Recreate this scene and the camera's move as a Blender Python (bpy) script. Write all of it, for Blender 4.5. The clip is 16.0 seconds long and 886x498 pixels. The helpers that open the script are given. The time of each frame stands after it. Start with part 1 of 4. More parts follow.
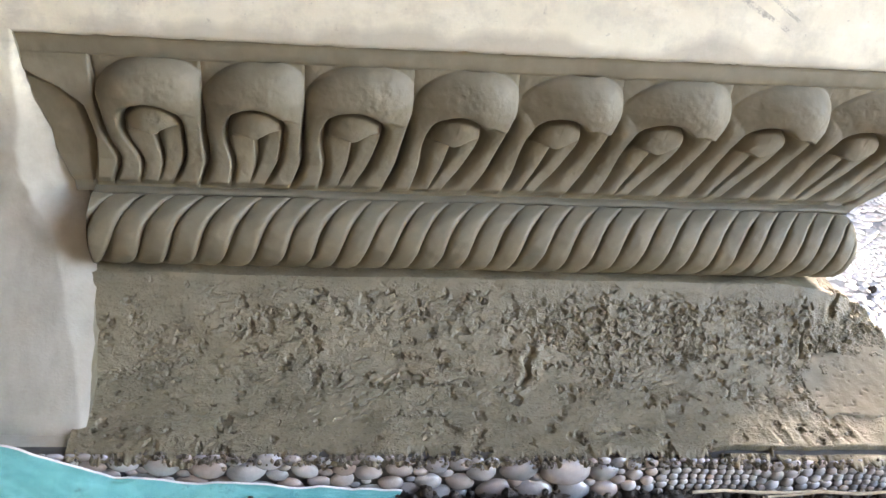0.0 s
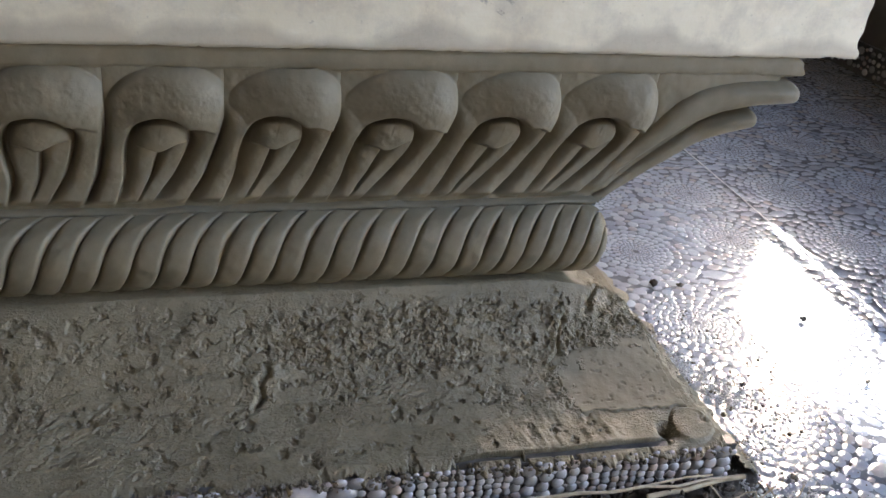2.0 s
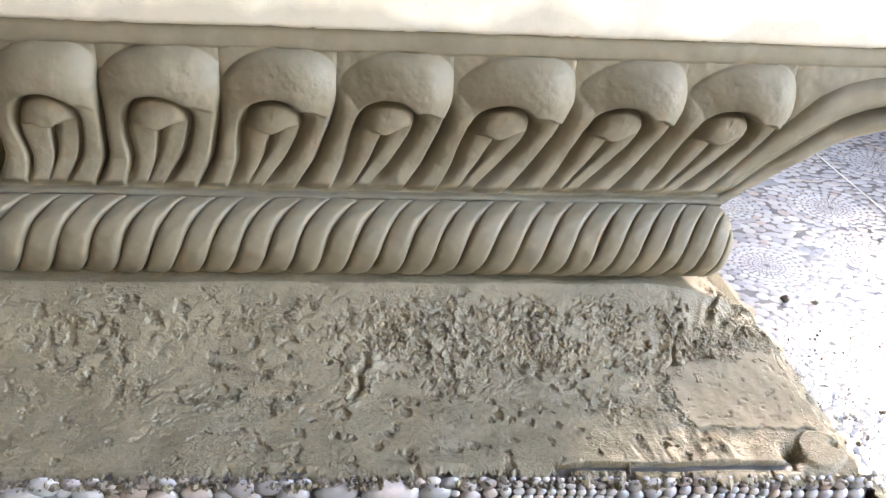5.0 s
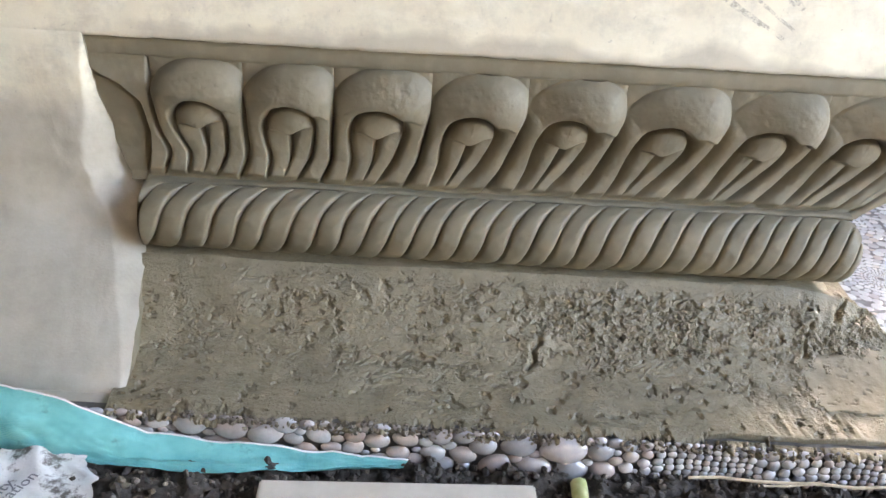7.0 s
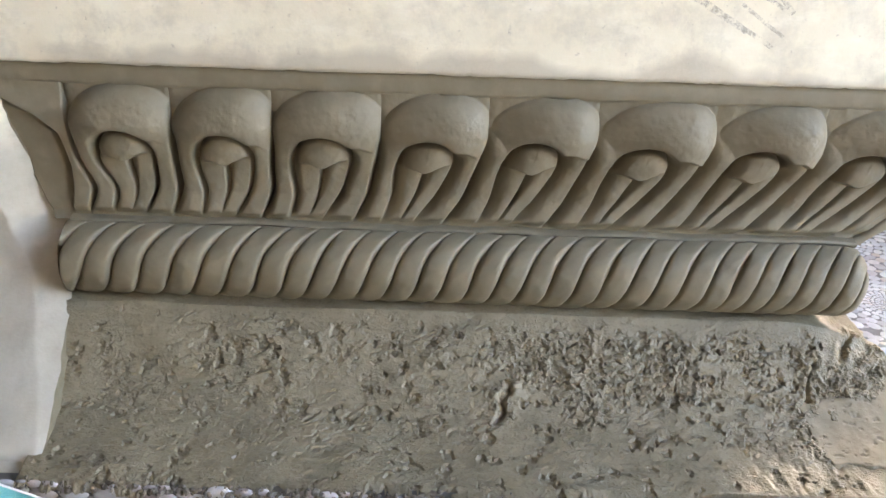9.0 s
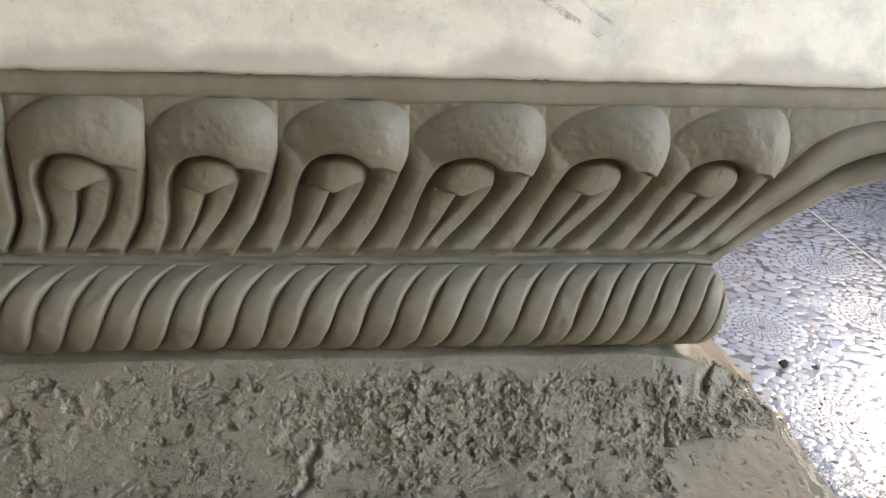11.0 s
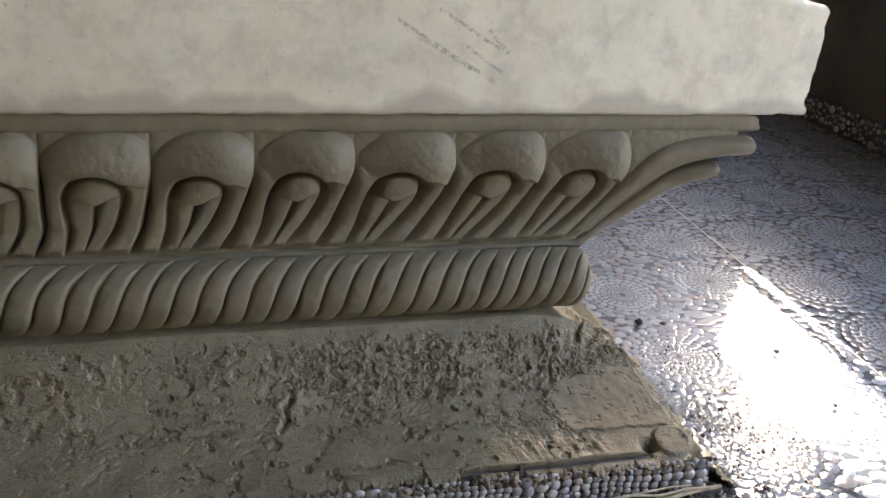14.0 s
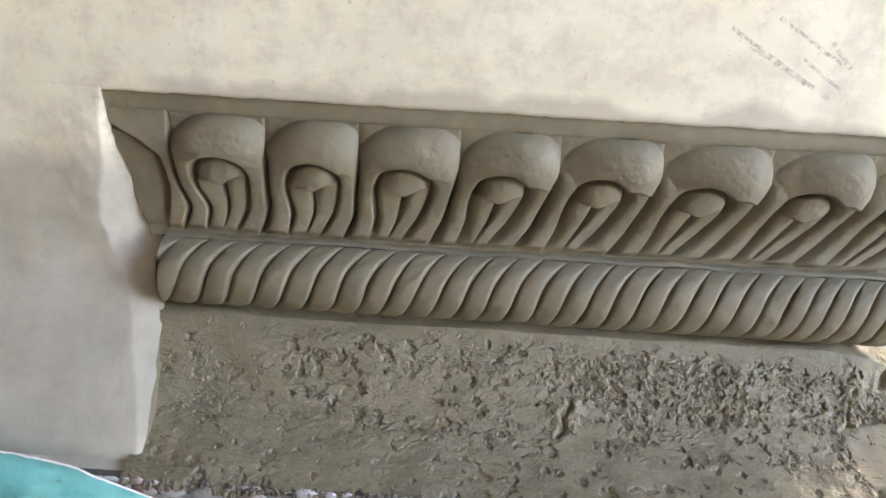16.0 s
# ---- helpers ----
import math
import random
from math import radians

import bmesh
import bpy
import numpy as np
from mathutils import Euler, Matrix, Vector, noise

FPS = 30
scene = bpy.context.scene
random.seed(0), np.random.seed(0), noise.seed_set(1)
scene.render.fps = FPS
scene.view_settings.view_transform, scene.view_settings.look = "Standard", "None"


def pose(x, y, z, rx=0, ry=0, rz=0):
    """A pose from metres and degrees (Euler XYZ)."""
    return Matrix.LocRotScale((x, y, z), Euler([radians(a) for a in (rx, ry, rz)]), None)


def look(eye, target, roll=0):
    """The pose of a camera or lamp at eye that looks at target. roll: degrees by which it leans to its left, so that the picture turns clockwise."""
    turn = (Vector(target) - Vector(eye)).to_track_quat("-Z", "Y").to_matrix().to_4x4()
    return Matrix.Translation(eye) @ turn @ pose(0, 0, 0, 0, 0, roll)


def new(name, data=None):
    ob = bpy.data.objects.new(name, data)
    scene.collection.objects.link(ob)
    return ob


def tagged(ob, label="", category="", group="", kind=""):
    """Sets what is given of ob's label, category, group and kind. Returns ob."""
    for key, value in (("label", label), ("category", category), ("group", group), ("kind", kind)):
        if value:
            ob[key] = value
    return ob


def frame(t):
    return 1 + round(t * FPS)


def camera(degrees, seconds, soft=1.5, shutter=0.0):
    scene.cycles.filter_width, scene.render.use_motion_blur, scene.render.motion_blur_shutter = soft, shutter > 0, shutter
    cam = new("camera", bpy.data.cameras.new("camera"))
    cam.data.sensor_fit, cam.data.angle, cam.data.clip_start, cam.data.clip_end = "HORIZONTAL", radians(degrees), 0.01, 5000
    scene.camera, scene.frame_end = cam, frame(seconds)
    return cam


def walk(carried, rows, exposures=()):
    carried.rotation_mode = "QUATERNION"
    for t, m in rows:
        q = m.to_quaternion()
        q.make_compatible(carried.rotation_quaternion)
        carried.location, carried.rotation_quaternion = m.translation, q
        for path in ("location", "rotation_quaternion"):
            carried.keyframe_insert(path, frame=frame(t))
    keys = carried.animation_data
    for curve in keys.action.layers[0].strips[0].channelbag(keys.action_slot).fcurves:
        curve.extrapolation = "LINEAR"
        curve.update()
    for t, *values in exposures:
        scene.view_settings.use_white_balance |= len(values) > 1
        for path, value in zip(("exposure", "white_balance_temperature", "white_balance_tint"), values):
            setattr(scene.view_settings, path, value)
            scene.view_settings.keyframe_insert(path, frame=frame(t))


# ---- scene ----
cam = camera(55.08, 16.0)
PATH = [
    (0, look((0.3261, -0.7737, 0.6454), (0.4274, 0.0685, 0.1159), 4.96)),
    (0.5, look((0.3343, -0.7702, 0.6442), (0.4650, 0.0704, 0.1186), 5.79)),
    (1, look((0.3678, -0.7753, 0.6458), (0.5453, 0.0624, 0.1293), 6.95)),
    (1.5, look((0.4229, -0.7861, 0.6353), (0.6470, 0.0510, 0.1362), 6.37)),
    (2, look((0.4867, -0.7520, 0.6025), (0.7228, 0.0890, 0.1157), 5.66)),
    (2.5, look((0.5678, -0.6334, 0.5386), (0.7474, 0.2189, 0.0474), 3.85)),
    (3, look((0.5998, -0.6061, 0.5193), (0.7482, 0.2645, 0.0501), 2.84)),
    (3.5, look((0.6221, -0.5993, 0.5086), (0.7611, 0.2719, 0.0377), 2.44)),
    (4, look((0.6218, -0.5930, 0.4968), (0.7364, 0.2800, 0.0227), 2.29)),
    (4.5, look((0.6185, -0.5184, 0.4714), (0.6824, 0.3424, -0.0336), 1.82)),
    (5, look((0.5073, -0.7389, 0.5684), (0.6000, 0.1341, 0.0895), 3.56)),
    (5.2, look((0.3917, -0.8682, 0.6035), (0.5118, 0.0137, 0.1476), 5.47)),
    (7.5, look((0.3882, -0.8698, 0.6319), (0.3850, 0.0042, 0.1460), 3.07)),
    (7.8, look((0.3815, -0.8544, 0.6425), (0.4022, 0.0169, 0.1522), 3.44)),
    (8, look((0.3940, -0.8658, 0.6378), (0.4076, 0.0113, 0.1577), 2.80)),
    (10.3, look((0.4953, -0.6335, 0.5371), (0.5080, 0.2648, 0.0980), 1.03)),
    (10.5, look((0.5149, -0.6687, 0.5306), (0.5516, 0.2411, 0.1171), 1.34)),
    (11, look((0.5386, -0.6588, 0.5328), (0.6472, 0.2450, 0.1189), 2.85)),
    (11.5, look((0.5528, -0.6637, 0.5262), (0.6978, 0.2367, 0.1162), 3.57)),
    (12, look((0.5595, -0.6779, 0.5352), (0.7279, 0.2172, 0.1224), 3.19)),
    (12.5, look((0.5631, -0.6855, 0.5418), (0.7503, 0.2062, 0.1297), 2.91)),
    (13, look((0.4756, -0.8602, 0.6304), (0.7326, 0.0130, 0.2163), 4.07)),
    (13.5, look((0.4756, -0.8619, 0.6302), (0.7416, 0.0083, 0.2155), 4.10)),
    (14, look((0.4551, -0.8583, 0.6288), (0.6962, 0.0175, 0.2105), 4.42)),
    (14.5, look((0.4259, -0.8446, 0.6229), (0.6114, 0.0418, 0.1987), 4.87)),
    (15, look((0.4005, -0.8315, 0.6265), (0.5345, 0.0595, 0.1925), 4.42)),
    (15.5, look((0.3655, -0.8213, 0.6376), (0.4190, 0.0682, 0.1839), 4.04)),
    (16, look((0.3725, -0.8151, 0.6532), (0.3656, 0.0690, 0.1860), 3.39)),
]
EXPOSURES = [(t, stops + 1.47, 6700 if 1.8 < t < 4 or 12 < t < 14 else 7050, 16) for t, stops in (
    (0.0, 3.4), (1.0, 3.0), (1.5, 2.52), (2.0, 2.4), (3.0, 2.75), (3.5, 2.95), (4.5, 3.65), (5.0, 3.85), (7.5, 3.35), (8.0, 3.3), (10.5, 3.54),
    (11.0, 3.08), (11.5, 2.72), (12.0, 2.66), (12.5, 2.48), (13.0, 2.09), (13.5, 2.1), (14.0, 2.32), (14.5, 2.40), (15.0, 2.72), (15.5, 3.2), (16.0, 3.35))]
walk(cam, PATH, EXPOSURES)

# ---- world, sun and exposure ----
SUN_EL, SUN_AZ = radians(30.0), math.atan2(0.78, 0.62)
world = bpy.data.worlds.new("sky")
scene.world = world
world.use_nodes = True
bg = world.node_tree.nodes["Background"]
sky = world.node_tree.nodes.new("ShaderNodeTexSky")
sky.sky_type, sky.sun_disc = "NISHITA", False
sky.dust_density, sky.ozone_density = 2.7, 1.0
sky.sun_elevation, sky.sun_rotation = SUN_EL, radians(90) - SUN_AZ
world.node_tree.links.new(sky.outputs[0], bg.inputs[0])
bg.inputs[1].default_value = 0.15

sun_data = bpy.data.lights.new("sun", "SUN")
sun_data.energy, sun_data.angle, sun_data.color = 1.1, radians(0.5), (1.0, 1.0, 0.995)
sun = new("sun", sun_data)
sun_way = Vector((math.cos(SUN_AZ) * math.cos(SUN_EL), math.sin(SUN_AZ) * math.cos(SUN_EL), math.sin(SUN_EL)))
sun.matrix_world = look(sun_way * 10, (0, 0, 0))


# ---- small tools ----
def clamp01(a):
    return np.clip(a, 0.0, 1.0)


def smooth(a, b, x):
    t = clamp01((x - a) / (b - a))
    return t * t * (3 - 2 * t)


def lattice(i, j, seed):
    h = (i.astype(np.int64) * 374761393 + j.astype(np.int64) * 668265263 + seed * 974711) & 0x7FFFFFFF
    h = ((h ^ (h >> 13)) * 1274126177) & 0x7FFFFFFF
    return ((h ^ (h >> 16)) & 0xFFFF) / 65535.0


def value_noise(x, y, seed=0):
    """Smooth noise from -1 to 1 over arrays of x and y."""
    i, j = np.floor(x), np.floor(y)
    fx, fy = x - i, y - j
    fx, fy = fx * fx * (3 - 2 * fx), fy * fy * (3 - 2 * fy)
    a, b = lattice(i, j, seed), lattice(i + 1, j, seed)
    c, d = lattice(i, j + 1, seed), lattice(i + 1, j + 1, seed)
    return 2 * ((a * (1 - fx) + b * fx) * (1 - fy) + (c * (1 - fx) + d * fx) * fy) - 1


def fbm(x, y, seed=0, octaves=4, gain=0.5):
    total, amp = 0.0, 1.0
    for n in range(octaves):
        total = total + amp * value_noise(x * 2**n, y * 2**n, seed + 17 * n)
        amp *= gain
    return total


def mesh_from(name, verts, faces, material=None, smooth_shade=True):
    me = bpy.data.meshes.new(name)
    me.from_pydata([tuple(v) for v in verts], [], faces)
    if smooth_shade:
        me.polygons.foreach_set("use_smooth", [True] * len(me.polygons))
    if material:
        me.materials.append(material)
    me.update()
    return me


def grid_faces(nu, nv, flip=False):
    """Quads over nu x nv points laid row by row (v outer)."""
    out = []
    for j in range(nv - 1):
        for i in range(nu - 1):
            a = j * nu + i
            q = (a, a + 1, a + nu + 1, a + nu)
            out.append(q[::-1] if flip else q)
    return out


def attach(ob, parent, label=""):
    ob.parent = parent
    if label:
        ob["label"] = label
    return ob


def grid_part(name, P, material, parent=None, label="", flip=False):
    """P: array (rows, columns, 3)."""
    nv, nu = P.shape[:2]
    ob = new(name, mesh_from(name, P.reshape(-1, 3), grid_faces(nu, nv, flip), material))
    if parent:
        attach(ob, parent, label)
    return ob


def bm_part(name, bm, material, parent=None, label="", smooth_shade=False):
    me = bpy.data.meshes.new(name)
    bm.to_mesh(me)
    bm.free()
    if smooth_shade:
        me.polygons.foreach_set("use_smooth", [True] * len(me.polygons))
    me.materials.append(material)
    ob = new(name, me)
    if parent:
        attach(ob, parent, label)
    return ob


def add_box(bm, x0, x1, y0, y1, z0, z1, bevel=0.0):
    made = bmesh.ops.create_cube(bm, size=1, matrix=Matrix.Translation(((x0 + x1) / 2, (y0 + y1) / 2, (z0 + z1) / 2)) @ Matrix.Diagonal((x1 - x0, y1 - y0, z1 - z0, 1)))
    if bevel:
        edges = list({e for v in made["verts"] for e in v.link_edges})
        bmesh.ops.bevel(bm, geom=edges, offset=bevel, segments=2, affect="EDGES")
    return bm


def box_ob(name, x0, x1, y0, y1, z0, z1, material, parent=None, label="", bevel=0.0):
    return bm_part(name, add_box(bmesh.new(), x0, x1, y0, y1, z0, z1, bevel), material, parent, label)


# ---- materials ----
def material(name):
    m = bpy.data.materials.new(name)
    m.use_nodes = True
    nt = m.node_tree
    return m, nt, nt.nodes["Principled BSDF"]


def node(nt, kind, **inputs):
    n = nt.nodes.new(kind)
    for key, value in inputs.items():
        n.inputs[key.replace("_", " ")].default_value = value
    return n


def place(nt):
    return nt.nodes.new("ShaderNodeNewGeometry").outputs["Position"]


def noise_tex(nt, scale, detail=5.0, rough=0.55, where=None):
    n = node(nt, "ShaderNodeTexNoise", Scale=scale, Detail=detail, Roughness=rough)
    nt.links.new(where or place(nt), n.inputs["Vector"])
    return n.outputs["Fac"]


def ramp(nt, fac, stops):
    r = nt.nodes.new("ShaderNodeValToRGB")
    el = r.color_ramp.elements
    while len(el) < len(stops):
        el.new(0.5)
    for e, (p, c) in zip(el, stops):
        e.position, e.color = p, (*c, 1) if len(c) == 3 else c
    nt.links.new(fac, r.inputs["Fac"])
    return r.outputs["Color"]


def mix(nt, fac, a, b, mode="MIX"):
    n = nt.nodes.new("ShaderNodeMix")
    n.data_type, n.blend_type = "RGBA", mode
    for value, socket in ((fac, n.inputs[0]), (a, n.inputs[6]), (b, n.inputs[7])):
        if isinstance(value, (int, float)):
            socket.default_value = value
        elif isinstance(value, tuple):
            socket.default_value = (*value, 1)
        else:
            nt.links.new(value, socket)
    return n.outputs[2]


def bump(nt, bsdf, heights):
    """heights: rows of (socket, strength, distance), chained."""
    last = None
    for h, strength, distance in heights:
        b = node(nt, "ShaderNodeBump", Strength=strength, Distance=distance)
        nt.links.new(h, b.inputs["Height"])
        if last:
            nt.links.new(last, b.inputs["Normal"])
        last = b.outputs["Normal"]
    nt.links.new(last, bsdf.inputs["Normal"])


def math_node(nt, op, a, b=0.0, c=None):
    n = nt.nodes.new("ShaderNodeMath")
    n.operation = op
    for value, socket in zip((a, b, c), n.inputs):
        if value is None:
            continue
        if isinstance(value, (int, float)):
            socket.default_value = value
        else:
            nt.links.new(value, socket)
    return n.outputs[0]


def make_cement(name, light=1.0, rough_grain=False):
    m, nt, b = material(name)
    big, mid, fine = noise_tex(nt, 9), noise_tex(nt, 55), noise_tex(nt, 420, 3)
    col = ramp(nt, big, [(0.25, (0.214 * light, 0.180 * light, 0.1116 * light)), (0.75, (0.288 * light, 0.248 * light, 0.1593 * light))])
    col = mix(nt, math_node(nt, "MULTIPLY", mid, 0.55), col, ramp(nt, mid, [(0.35, (0.175 * light, 0.152 * light, 0.1017 * light)), (0.7, (0.34 * light, 0.305 * light, 0.216 * light))]))
    if rough_grain:
        specks = ramp(nt, noise_tex(nt, 260, 2), [(0.3, (0.75, 0.75, 0.75)), (0.42, (1, 1, 1)), (0.68, (1, 1, 1)), (0.78, (1.25, 1.24, 1.22))])
        col = mix(nt, 1.0, col, specks, "MULTIPLY")
    nt.links.new(col, b.inputs["Base Color"])
    b.inputs["Roughness"].default_value = 0.55 if rough_grain else 0.62
    if rough_grain:
        # loose sand in places, and darker damp patches
        sand = ramp(nt, noise_tex(nt, 420, 2, 0.5), [(0.50, (0, 0, 0)), (0.62, (1, 1, 1))])
        where = ramp(nt, noise_tex(nt, 16, 5, 0.7), [(0.44, (0.08, 0.08, 0.08)), (0.60, (1, 1, 1))])
        sand = mix(nt, 1.0, sand, where, "MULTIPLY")
        damp = ramp(nt, noise_tex(nt, 11, 6, 0.7), [(0.50, (1, 1, 1)), (0.70, (0.74, 0.72, 0.69))])
        col = mix(nt, 1.0, col, damp, "MULTIPLY")
        nt.links.new(col, b.inputs["Base Color"])
        bump(nt, b, [(noise_tex(nt, 150, 6, 0.7), 0.20, 0.0018), (sand, 0.6, 0.0012), (fine, 0.35, 0.001)])
    else:
        streak = nt.nodes.new("ShaderNodeMapping")
        streak.inputs["Scale"].default_value = (60, 60, 300)
        nt.links.new(place(nt), streak.inputs["Vector"])
        bump(nt, b, [(noise_tex(nt, 70, 5, 0.6), 0.22, 0.003), (noise_tex(nt, 3, 4, 0.6, streak.outputs[0]), 0.1, 0.001), (fine, 0.2, 0.0006)])
    return m


SCRATCHES = [(0.625, 0.478, 0.734, 0.414, 0.0020), (0.669, 0.489, 0.744, 0.445, 0.0019), (0.634, 0.467, 0.708, 0.427, 0.0014), (0.724, 0.469, 0.747, 0.445, 0.0022),
             (0.700, 0.452, 0.742, 0.424, 0.0016), (0.495, 0.429, 0.495, 0.418, 0.0011)]


def make_plaster():
    """Old off-white paint, damp and grey along the slab's lower edge."""
    m, nt, b = material("cream_plaster")
    pos = place(nt)
    sep = nt.nodes.new("ShaderNodeSeparateXYZ")
    nt.links.new(pos, sep.inputs[0])
    big, mid, fine = noise_tex(nt, 5), noise_tex(nt, 22, 8, 0.7), noise_tex(nt, 300, 3)
    col = ramp(nt, big, [(0.3, (0.63, 0.575, 0.432)), (0.7, (0.77, 0.725, 0.575))])
    # worn places where the greyer undercoat shows
    col = mix(nt, ramp(nt, mid, [(0.47, (0, 0, 0)), (0.66, (0.62, 0.62, 0.62))]), col, (0.46, 0.425, 0.347))
    wide = nt.nodes.new("ShaderNodeMapping")
    wide.inputs["Scale"].default_value = (1.0, 1.0, 2.6)
    nt.links.new(pos, wide.inputs["Vector"])
    drag = noise_tex(nt, 16, 7, 0.72, wide.outputs[0])
    col = mix(nt, ramp(nt, drag, [(0.52, (0, 0, 0)), (0.70, (0.5, 0.5, 0.5))]), col, (0.81, 0.775, 0.655))
    specks = ramp(nt, noise_tex(nt, 130, 3, 0.6), [(0.66, (0, 0, 0)), (0.74, (0.6, 0.6, 0.6))])
    col = mix(nt, specks, col, (0.36, 0.33, 0.266))
    # damp tide mark: a wavy band above the slab's lower edge, and round the pier's edge
    wave = nt.nodes.new("ShaderNodeMapping")
    wave.inputs["Scale"].default_value = (1.0, 0.0, 0.25)
    nt.links.new(pos, wave.inputs["Vector"])
    wavy = noise_tex(nt, 9.5, 3, 0.5, wave.outputs[0])
    edge = math_node(nt, "MULTIPLY_ADD", wavy, 0.085, 0.357)
    above = math_node(nt, "SUBTRACT", edge, sep.outputs[2])
    damp = math_node(nt, "MULTIPLY", above, 90.0)
    damp_c = nt.nodes.new("ShaderNodeClamp")
    nt.links.new(damp, damp_c.inputs[0])
    right = nt.nodes.new("ShaderNodeClamp")
    nt.links.new(math_node(nt, "MULTIPLY_ADD", sep.outputs[0], 25.0, -1.2), right.inputs[0])
    fac = math_node(nt, "MULTIPLY", damp_c.outputs[0], right.outputs[0])
    col = mix(nt, math_node(nt, "MULTIPLY", fac, 0.62), col, (0.36, 0.325, 0.252))
    # bare grey plaster below the painted slab
    bare = math_node(nt, "MULTIPLY_ADD", sep.outputs[2], -22.0, math_node(nt, "MULTIPLY_ADD", noise_tex(nt, 8, 5, 0.6), 2.2, 6.1))
    bare_c = nt.nodes.new("ShaderNodeClamp")
    nt.links.new(bare, bare_c.inputs[0])
    grey = ramp(nt, noise_tex(nt, 12, 7, 0.65), [(0.3, (0.28, 0.258, 0.209)), (0.5, (0.37, 0.345, 0.285)), (0.7, (0.44, 0.42, 0.356))])
    col = mix(nt, math_node(nt, "MULTIPLY", bare_c.outputs[0], 0.85), col, grey)
    # cement smeared over the pier's edge
    slant = math_node(nt, "SUBTRACT", sep.outputs[0], math_node(nt, "MULTIPLY_ADD", sep.outputs[2], -0.19, 0.084))
    smear = math_node(nt, "MULTIPLY_ADD", slant, 55.0, math_node(nt, "MULTIPLY_ADD", noise_tex(nt, 45, 5, 0.7), 2.4, -0.55))
    low = nt.nodes.new("ShaderNodeClamp")
    nt.links.new(math_node(nt, "MULTIPLY_ADD", sep.outputs[2], -120.0, 45.4), low.inputs[0])
    high = nt.nodes.new("ShaderNodeClamp")
    nt.links.new(math_node(nt, "MULTIPLY_ADD", sep.outputs[2], 30.0, -5.0), high.inputs[0])
    smear_c = nt.nodes.new("ShaderNodeClamp")
    nt.links.new(smear, smear_c.inputs[0])
    fac = math_node(nt, "MULTIPLY", math_node(nt, "MULTIPLY", smear_c.outputs[0], low.outputs[0]), math_node(nt, "MULTIPLY", high.outputs[0], 0.75))
    col = mix(nt, fac, col, (0.30, 0.27, 0.209))
    # rusty brown stains
    rust = ramp(nt, noise_tex(nt, 7.5, 6, 0.7), [(0.62, (0, 0, 0)), (0.75, (0.5, 0.5, 0.5))])
    col = mix(nt, rust, col, (0.47, 0.375, 0.261))
    # brown grime along the upper edge
    top = nt.nodes.new("ShaderNodeClamp")
    nt.links.new(math_node(nt, "MULTIPLY_ADD", sep.outputs[2], 42.0, math_node(nt, "MULTIPLY_ADD", noise_tex(nt, 18, 6, 0.7), 1.6, -22.75)), top.inputs[0])
    col = mix(nt, math_node(nt, "MULTIPLY", top.outputs[0], 0.6), col, (0.46, 0.385, 0.28))
    # broken grey smears left by a trowel
    ragged = math_node(nt, "MULTIPLY_ADD", noise_tex(nt, 60, 4, 0.7), 0.016, -0.008)
    broken = ramp(nt, noise_tex(nt, 120, 5, 0.75), [(0.44, (0, 0, 0)), (0.58, (0.75, 0.75, 0.75))])
    for ax, az, bx, bz, half in SCRATCHES:
        long = math.hypot(bx - ax, bz - az)
        ux, uz = (bx - ax) / long, (bz - az) / long
        off_x, off_z = math_node(nt, "SUBTRACT", sep.outputs[0], ax), math_node(nt, "SUBTRACT", sep.outputs[2], az)
        along = math_node(nt, "ADD", math_node(nt, "MULTIPLY", off_x, ux), math_node(nt, "MULTIPLY", off_z, uz))
        across = math_node(nt, "ADD", math_node(nt, "MULTIPLY", off_x, -uz), math_node(nt, "MULTIPLY", off_z, ux))
        across = math_node(nt, "ADD", across, math_node(nt, "MULTIPLY", ragged, half * 140))
        hit = math_node(nt, "MULTIPLY", math_node(nt, "COMPARE", across, 0.0, half), math_node(nt, "COMPARE", along, long / 2, long / 2))
        col = mix(nt, math_node(nt, "MULTIPLY", hit, broken), col, (0.27, 0.25, 0.204))
    nt.links.new(col, b.inputs["Base Color"])
    b.inputs["Roughness"].default_value = 0.62
    bump(nt, b, [(noise_tex(nt, 14, 6, 0.6), 0.12, 0.004), (mid, 0.2, 0.001), (fine, 0.25, 0.0008)])
    return m


def make_pebble(name, stops, rough):
    m, nt, b = material(name)
    info = nt.nodes.new("ShaderNodeObjectInfo")
    geo = nt.nodes.new("ShaderNodeNewGeometry")
    both = math_node(nt, "FRACT", math_node(nt, "ADD", info.outputs["Random"], geo.outputs["Random Per Island"]))
    col = ramp(nt, both, stops)
    grain = noise_tex(nt, 160, 5, 0.6)
    col = mix(nt, 0.40, col, ramp(nt, grain, [(0.3, (0.55, 0.54, 0.53)), (0.7, (1.0, 1.0, 1.0))]), "MULTIPLY")
    nt.links.new(col, b.inputs["Base Color"])
    b.inputs["Roughness"].default_value = rough
    b.inputs["IOR"].default_value = 1.8
    bump(nt, b, [(grain, 0.05, 0.001)])
    return m


